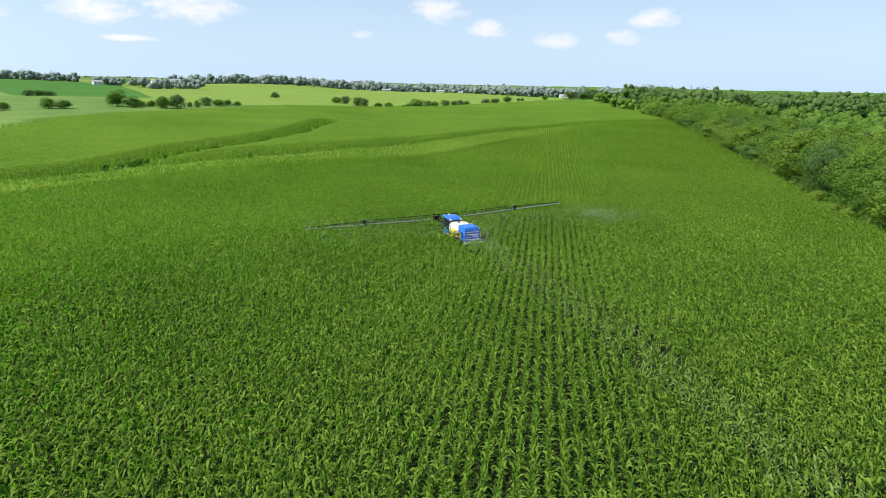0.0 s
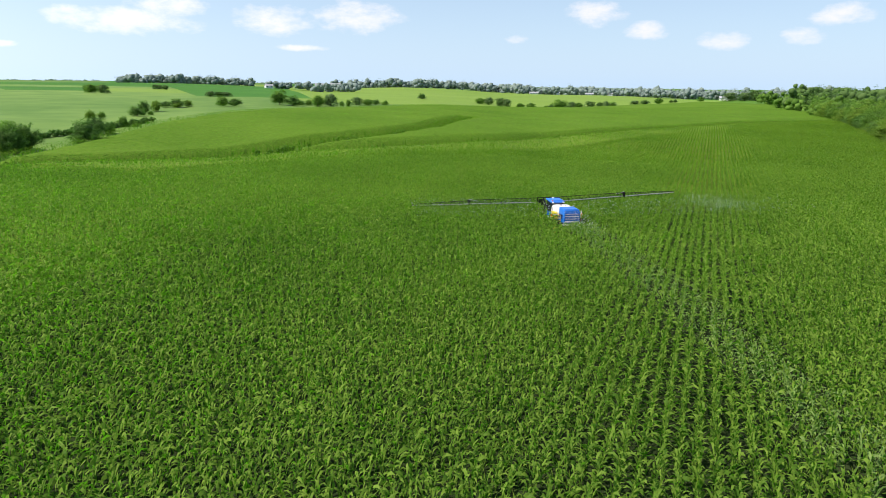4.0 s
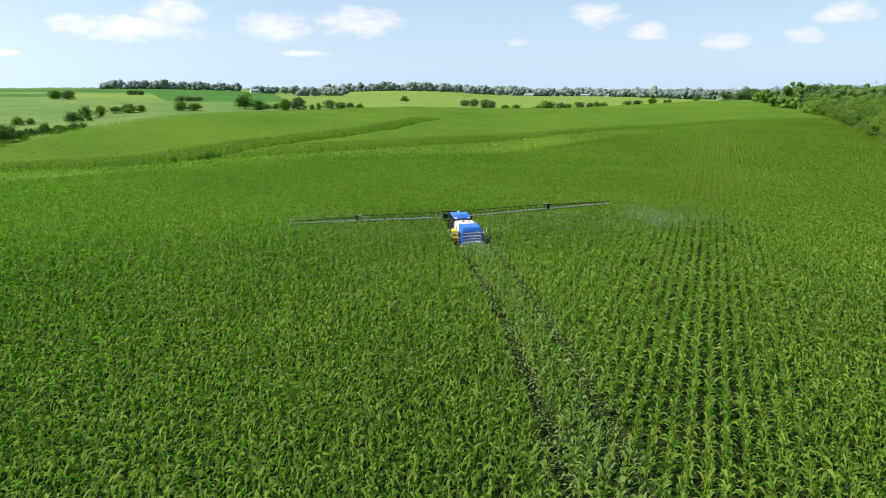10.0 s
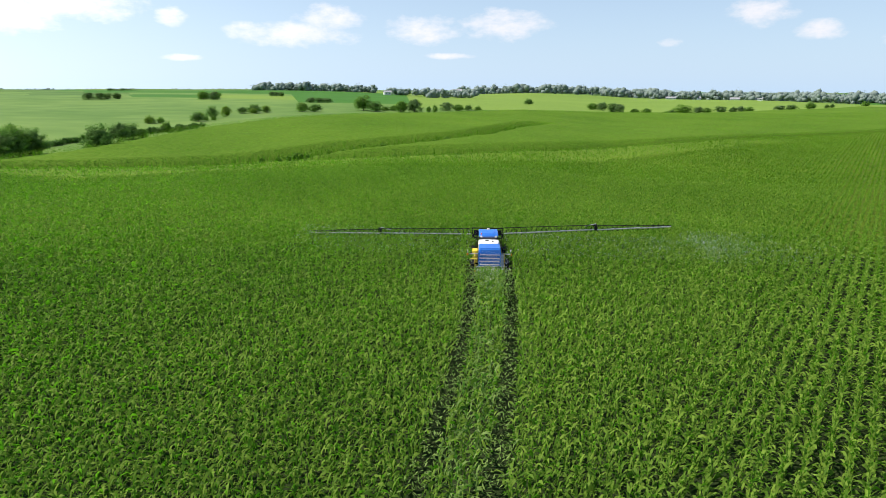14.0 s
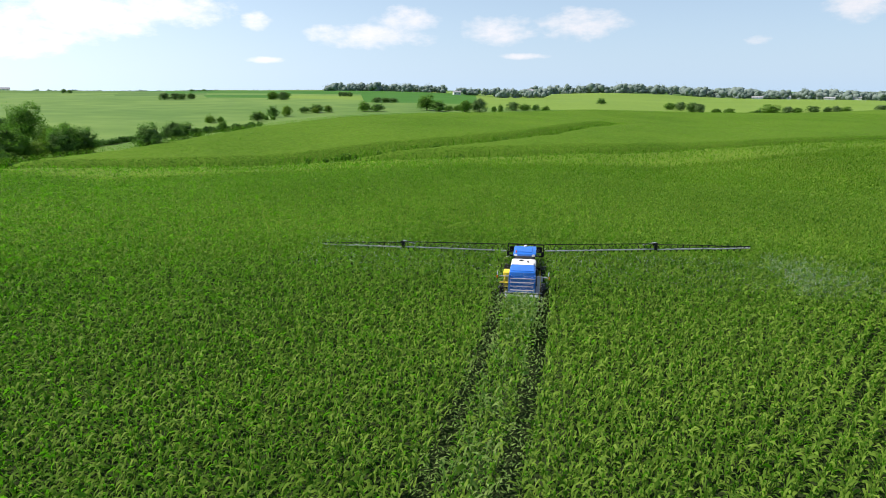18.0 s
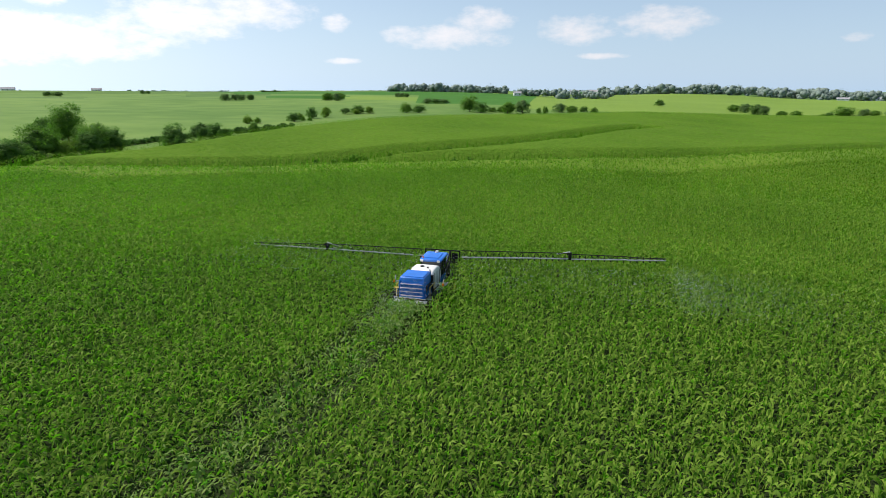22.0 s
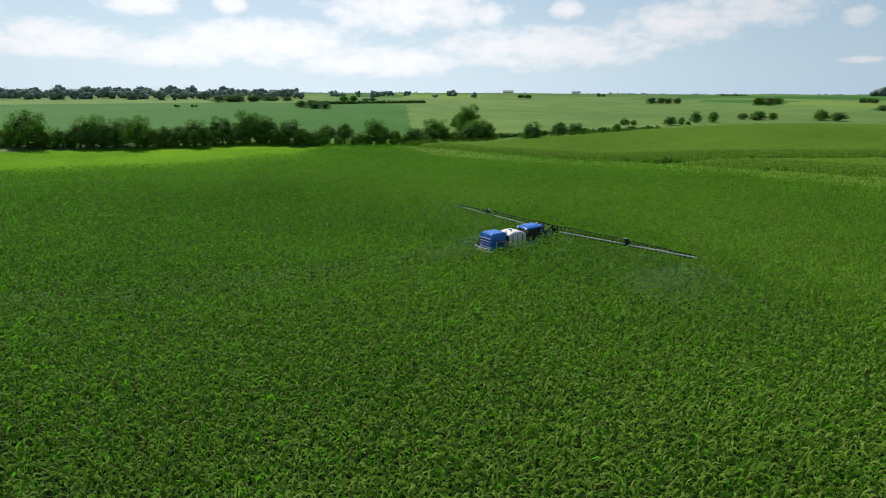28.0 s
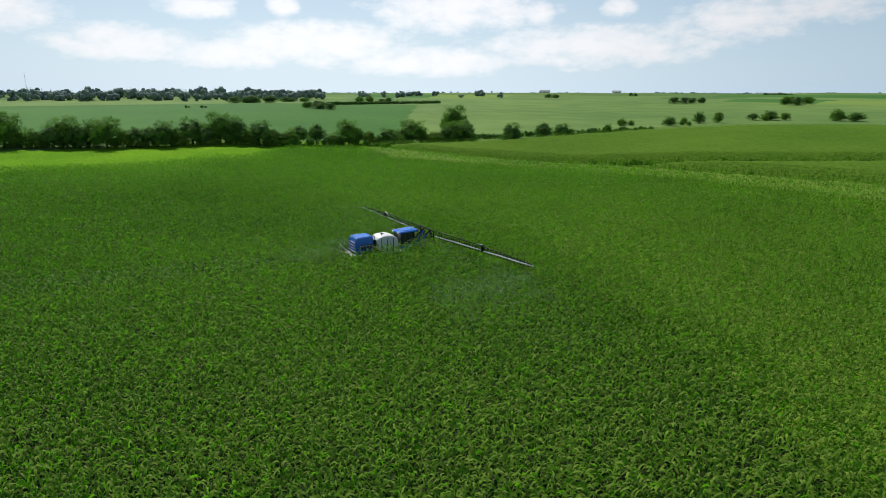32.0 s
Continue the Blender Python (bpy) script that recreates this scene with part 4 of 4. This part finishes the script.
def hash_of(s):
    return sum(ord(c) * (i + 3) for i, c in enumerate(s))


prototypes("wood", "woodland_tree", 6, 15, 11, 210, 44, 0.19, [M_TREE, M_TREE_B, M_TREE_D, M_TREE, M_TREE_C, M_TREE_B], "tall broad-leaved tree at the edge of the wood", -0.04)
prototypes("hedge", "hedgerow_tree", 5, 8, 6.5, 170, 42, 0.135, [M_TREE, M_TREE_C, M_TREE, M_TREE_D, M_TREE_B], "dark green tree in a field hedgerow", -0.08)
prototypes("bush", "shrub", 3, 4, 5.5, 100, 34, 0.12, [M_TREE, M_TREE_B], "low rounded green shrub beside the field", -0.15)
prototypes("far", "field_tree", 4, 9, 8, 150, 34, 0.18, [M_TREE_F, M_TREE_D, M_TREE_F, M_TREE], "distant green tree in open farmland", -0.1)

# trees along the field boundary behind the hill: x, y, height, width
BOUNDARY = [(-80, 74, 6.0, 6.8), (-82, 86, 5.8, 5.3), (-84, 94, 5.4, 6.1), (-82, 96, 2.6, 3.2), (-82, 112, 3.0, 5.0), (-88, 142, 4.2, 4.8), (-87, 148, 2.6, 5.2),
            (-90, 158, 5.6, 4.2), (-88, 165, 4.4, 3.8), (-88, 186, 5.2, 8), (-85, 193, 6.2, 9.6), (-70, 208, 5.8, 9), (-96, 131, 3.4, 6), (-92, 153, 3.8, 4.4)]
# trees behind the crest of the hill
BEHIND = [(-51, 232, 7.4, 8.5), (-45, 228, 6.4, 7.4), (-40, 238, 5.4, 7.6), (-31, 232, 7.6, 11), (-21, 246, 4.8, 7.3), (-11, 262, 7.4, 11), (-1, 272, 5, 7), (36, 374, 5.6, 6.4),
          (82, 380, 10, 14), (88, 348, 7.4, 12), (101, 340, 7, 11.5), (124, 358, 5.6, 8), (134, 364, 7.4, 9.4), (152, 378, 9, 12), (166, 384, 8, 10), (182, 398, 7.6, 10)]
BEHIND_EAST = [(192, 404, 6, 8), (243, 458, 7.6, 15), (277, 486, 10, 11), (298, 496, 6, 8), (330, 500, 5.4, 6), (353, 476, 15, 23), (371, 476, 15.4, 19), (-91, 316, 5.0, 14), (-157, 318, 7.5, 13)]
# single trees and groves far out on the plain
PLAIN = [(-284, 51, 6.4, 19), (-276, 44, 6.0, 14), (-209, 59, 5.1, 10.7), (-203, 63, 4.0, 8), (-299, 76, 4.7, 13.5), (-280, 111, 6, 10), (-278, 122, 4, 8), (-368, 311, 6, 12),
         (-380, 415, 5.1, 7), (-200, 272, 5.8, 10), (-195, 280, 5.2, 9), (-401, 648, 8.2, 18), (-385, 655, 7.5, 16), (-150, 299, 7.8, 10), (-145, 408, 5, 11), (-225, 17, 1.7, 2.6), (-230, 11, 1.7, 2.2)]


def grove(x, y, tall, wide, kind, rng, group):
    """One tree, or two to four close together where the group is much wider than high."""
    m = max(1, round(wide / tall / 0.85))
    ln = math.hypot(x, y + 30)
    ax, ay = (y + 30) / ln, -x / ln
    for i in range(m):
        o = ((i + 0.5) / m - 0.5) * wide + (rng.normal(0, 0.06) * wide if m > 1 else 0)
        b = rng.normal(0, 0.15) * wide if m > 1 else 0
        plant(x + ax * o - ay * b, y + ay * o + ax * b, tall * (rng.uniform(0.75, 1.05) if m > 1 else 1), wide / m * (1.55 if m > 2 else 1.35 if m > 1 else 1), kind, rng, group)


def plant_all():
    rng = np.random.default_rng(21)
    for x, y, t, w in BOUNDARY:
        grove(x, y, t, w, "hedge" if t > 4 else "bush", rng, "trees along the field boundary")
    for x, y, t, w in BEHIND + BEHIND_EAST:
        grove(x, y, t, w, "hedge" if t > 4.9 and w < 9.5 else "far" if w > 9.4 else "bush", rng, "trees behind the hill crest")
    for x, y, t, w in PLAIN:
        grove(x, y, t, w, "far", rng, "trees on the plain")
    # the dense hedgerow beyond the meadow, and its spur to the north-west
    line = [(-107, -52), (-103, -40), (-97, -20), (-92, 8), (-90, 25), (-90, 48), (-89, 66)]
    seg = [math.dist(a, b) for a, b in zip(line, line[1:])]
    d = 0.0
    while d < sum(seg):
        k, s = 0, d
        while s > seg[k]:
            s -= seg[k]
            k += 1
        (ax, ay), (bx, by) = line[k], line[k + 1]
        f = s / seg[k]
        tall = rng.uniform(6.8, 8.8) * (0.85 if by > 40 else 1)
        plant(ax + (bx - ax) * f + rng.normal(0, 1.0), ay + (by - ay) * f, tall, rng.uniform(5.4, 7.6), "hedge", rng, "hedgerow beyond the meadow")
        if rng.uniform() < 0.9:
            plant(ax + (bx - ax) * f + 1.4, ay + (by - ay) * f + 1.5, rng.uniform(2.4, 4.2), rng.uniform(3.4, 5.2), "bush", rng, "hedgerow beyond the meadow")
        d += rng.uniform(2.4, 3.7) if s else 3.5
    for i in range(7):
        plant(-93 - 4.2 * i + rng.normal(0, 0.8), 68 + 1.2 * i, rng.uniform(7.5, 10.0), rng.uniform(5.0, 6.6), "hedge", rng, "hedgerow spur")
    # the wood east of the field: lower at its southern corner, taller behind
    pts = WOOD[2:9]
    for row in range(3):
        d = rng.uniform(0, 3)
        for (ax, ay), (bx, by) in zip(pts, pts[1:]):
            ln = math.dist((ax, ay), (bx, by))
            nx, ny = (by - ay) / ln, -(bx - ax) / ln
            while d < ln:
                f, off = d / ln, 4 + row * 8.5 + rng.uniform(-1.5, 1.5)
                x, y = ax + (bx - ax) * f + nx * off, ay + (by - ay) * f + ny * off
                tall = min(9.5 + max(0, y + 14) * 0.26 + row * 1.4, 12.5 + row * 1.3) * rng.uniform(0.86, 1.12)
                if y < -8:
                    tall = min(tall, 8.5 + row * 1.0)
                plant(x, y, tall, rng.uniform(8.5, 12.5), "wood", rng, "trees at the edge of the wood")
                d += rng.uniform(6.5, 9.5) * (1 if ay < 120 else 1.8)
            d -= ln
        if row == 0:
            d = 2.0
            for (ax, ay), (bx, by) in zip(pts[:5], pts[1:6]):
                ln = math.dist((ax, ay), (bx, by))
                nx, ny = (by - ay) / ln, -(bx - ax) / ln
                while d < ln:
                    f = d / ln
                    plant(ax + (bx - ax) * f + nx, ay + (by - ay) * f + ny, rng.uniform(2, 4.2), rng.uniform(4, 6), "bush", rng, "shrubs along the wood")
                    d += rng.uniform(6, 9)
                d -= ln


plant_all()


def woodland(name, spots, per, leaf, label, seed, mat, hearts=11):
    """A far wood as one mass of leaf clumps: spots of x, y, height, width."""
    rng = np.random.default_rng(seed)
    V, F, k = [], [], 0
    for x, y, t, w in spots:
        c = crown_centres(rng, t, w, 20, -0.15 * t)
        v, f = foliage(rng, c, w * rng.uniform(0.09, 0.16, 20), per, leaf * t / 10, np.array([0, 0, t * 0.4]), inner(rng, t, w, -0.15 * t, hearts, 0.70, 1.1))
        V.append(v + [x, y, float(land(x, y))])
        F.append(f + k)
        k += len(v)
    return tagged(new(name, mesh_of(name, np.concatenate(V), np.concatenate(F), [mat])), label, "woodland", kind="stuff")


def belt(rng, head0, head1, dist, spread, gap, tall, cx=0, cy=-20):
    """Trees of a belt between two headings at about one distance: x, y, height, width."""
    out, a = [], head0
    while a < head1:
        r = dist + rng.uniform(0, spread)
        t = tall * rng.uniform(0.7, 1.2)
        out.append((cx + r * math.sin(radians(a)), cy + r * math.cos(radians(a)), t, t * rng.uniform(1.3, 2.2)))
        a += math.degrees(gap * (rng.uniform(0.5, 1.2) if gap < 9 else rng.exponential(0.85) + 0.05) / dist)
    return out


def far_woods():
    rng = np.random.default_rng(33)
    # skyline belts get their haze from the paled leaf colour
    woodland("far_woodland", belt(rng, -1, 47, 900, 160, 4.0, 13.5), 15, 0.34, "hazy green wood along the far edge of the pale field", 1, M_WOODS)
    hills = []
    for _ in range(420):
        a, r = radians(rng.uniform(40, 74)), 420 + 500 * rng.uniform(0, 1) ** 0.8
        x, y = r * math.sin(a), r * math.cos(a) - 20
        if float(side(np.array([x]), np.array([y]), WOOD)[0]) > -4 and r > 420:
            t = rng.uniform(9, 14) + 0.006 * r
            hills.append((x, y, t, t * rng.uniform(0.9, 1.3)))
    woodland("far_woodland", hills, 8, 0.4, "broad green wood filling the far hillside", 6, M_TREE_D)
    # low hedges along the field boundaries
    low = []
    for line, gap, t in (([(-93, 70), (-92, 84), (-86, 102), (-79, 126)], 1.6, 1.5), ([(-234, 72), (-250, 105), (-256, 147)], 1.5, 1.6)):
        for (ax, ay), (bx, by) in zip(line, line[1:]):
            m = int(math.dist((ax, ay), (bx, by)) / gap)
            low += [(ax + (bx - ax) * i / m + rng.normal(0, 0.3), ay + (by - ay) * i / m, t * rng.uniform(0.8, 1.2), t * rng.uniform(1.4, 2.0)) for i in range(m)]
    weeds = []
    for (ax, ay), (bx, by) in zip(EDGE[6:11], EDGE[7:12]):
        ln = math.dist((ax, ay), (bx, by))
        for i in range(int(ln / 1.9)):
            f, o = rng.uniform(0, 1), rng.uniform(1.4, 3.8) if ax < -15 else rng.uniform(0.6, 1.6)
            weeds.append((ax + (bx - ax) * f - (by - ay) / ln * o, ay + (by - ay) * f + (bx - ax) / ln * o, rng.uniform(0.7, 1.5), rng.uniform(0.9, 2.0)))
    for (ax, ay), (bx, by) in zip(CREASE, CREASE[1:]):
        for i in range(int(math.dist((ax, ay), (bx, by)) / 2.6)):
            f = rng.uniform(0, 1)
            weeds.append((ax + (bx - ax) * f + rng.normal(0, 0.2), ay + (by - ay) * f, rng.uniform(0.8, 1.9), rng.uniform(0.9, 1.6)))
    woodland("ditch_weeds", weeds, 10, 1.1, "tall green weeds along the grassed waterway", 12, M_TREE)
    woodland("field_hedge", low, 14, 0.9, "low dark green hedge along a field boundary", 7, M_TREE_C)
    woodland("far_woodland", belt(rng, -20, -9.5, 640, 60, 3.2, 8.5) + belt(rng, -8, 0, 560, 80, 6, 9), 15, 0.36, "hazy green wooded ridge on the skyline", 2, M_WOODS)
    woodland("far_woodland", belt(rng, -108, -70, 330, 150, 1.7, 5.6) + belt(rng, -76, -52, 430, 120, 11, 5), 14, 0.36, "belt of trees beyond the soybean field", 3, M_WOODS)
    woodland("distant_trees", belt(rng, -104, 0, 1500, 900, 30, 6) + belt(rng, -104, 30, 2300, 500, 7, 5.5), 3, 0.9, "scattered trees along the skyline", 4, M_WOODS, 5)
    # the wood east of the field, behind the trees of its edge
    spots = []
    for _ in range(330):
        f, off = rng.uniform(0, 1), rng.uniform(28, 85)
        i = min(int(f * 7), 6)
        (ax, ay), (bx, by) = WOOD[3 + i], WOOD[4 + i] if 4 + i < len(WOOD) else WOOD[-1]
        g = rng.uniform(0, 1)
        ln = max(math.dist((ax, ay), (bx, by)), 1)
        o = off if i < 4 else rng.uniform(2, 85)
        x, y = ax + (bx - ax) * g + (by - ay) / ln * o, ay + (by - ay) * g - (bx - ax) / ln * o
        spots.append((x, y, rng.uniform(9, 12.5), rng.uniform(9, 14)))
    woodland("woodland", spots, 16, 0.26, "dense green wood east of the field", 5, M_TREE, 8)


far_woods()

# ---- farm buildings far off ----
def farm_building(x, y, length, depth, eave, turn, label, windows=2, wall=M_SIDING, roof=M_ROOF):
    root = tagged(new("farm_building"), label, "building", "farm buildings on the skyline")
    made("wall", wall, root, lambda bm: box(bm, -length / 2, -depth / 2, -0.5, length / 2, depth / 2, eave))

    def gable(bm):
        r, o = depth * 0.28, 0.4
        pts = [(-depth / 2 - o, eave - 0.1), (0, eave + r), (depth / 2 + o, eave - 0.1), (0, eave + r - 0.25)]
        a = [bm.verts.new((-length / 2 - o, q, z)) for q, z in pts]
        b = [bm.verts.new((length / 2 + o, q, z)) for q, z in pts]
        for i in range(4):
            bm.faces.new((a[i], b[i], b[(i + 1) % 4], a[(i + 1) % 4]))
        bm.faces.new(a[::-1])
        bm.faces.new(b)
        for s in (-1, 1):
            bm.faces.new([bm.verts.new((s * length / 2, q, z)) for q, z in ((-depth / 2, eave), (depth / 2, eave), (0, eave + r - 0.26))])
        bmesh.ops.recalc_face_normals(bm, faces=bm.faces)

    made("roof", roof, root, gable, "grey pitched roof")
    for i in range(windows):
        u = length * ((i + 0.5) / windows - 0.5)
        for s in (-1, 1):
            w = made("window", M_SIDING, root, lambda bm: box(bm, u - 0.6, s * depth / 2 - 0.06, 0.9, u + 0.6, s * depth / 2 + 0.06, 2.1))
            made("pane", M_PANE, w, lambda bm: box(bm, u - 0.5, s * depth / 2 - 0.08, 1.0, u + 0.5, s * depth / 2 + 0.08, 2.0))
    root.matrix_basis = pose(x, y, float(land(x, y)), 0, 0, turn)


def at(head, dist):
    return dist * math.sin(radians(head)), -20 + dist * math.cos(radians(head))


for head, dist, ln, dp, ev, turn, nw in ((17.5, 905, 13, 6, 2.0, -15, 3), (19.6, 912, 10, 7, 2.4, -20, 2), (22.6, 915, 12, 6, 1.9, -20, 3), (24.4, 912, 10, 7, 2.4, -25, 2), (34.2, 860, 12, 8, 3.2, -30, 2)):
    farm_building(*at(head, dist), ln, dp, ev, turn, "long white farm building with a low grey roof", nw)
for head, dist, ln, dp, ev, turn, nw in ((-3.2, 700, 9, 6, 3.5, 10, 2), (-1.6, 720, 11, 7, 4, 0, 2), (-8.2, 600, 7, 5, 2.6, 20, 2), (-89, 520, 8, 6, 3, 60, 2), (-50.5, 900, 14, 7, 3, 40, 3), (-44.5, 1100, 14, 8, 3, 40, 3), (-58, 1000, 12, 8, 3, 40, 3)):
    farm_building(*at(head, dist), ln, dp, ev, turn, "small white farmhouse among trees far away", nw)


def mast():
    x, y = at(-95.2, 800)
    root = tagged(new("radio_mast"), "thin steel lattice radio mast on the skyline", "mast")

    for i in range(3):
        a = 2.094 * i
        made("lattice_leg", M_SIDING, root, lambda bm: tube(bm, (0.7 * math.cos(a), 0.7 * math.sin(a), 0), (0.35 * math.cos(a), 0.35 * math.sin(a), 34), 0.05, 5))

    def rungs(bm):
        for k in range(17):
            for i in range(3):
                a, b, r = 2.094 * i, 2.094 * (i + 1), 0.7 - 0.35 * k / 17
                tube(bm, (r * math.cos(a), r * math.sin(a), 2 * k), (r * math.cos(b), r * math.sin(b), 2 * k + 2), 0.028, 4)
    made("bracing", M_SIDING, root, rungs)
    root.matrix_basis = pose(x, y, float(land(x, y))) @ Matrix.Diagonal((0.7, 0.7, 0.74, 1))


mast()
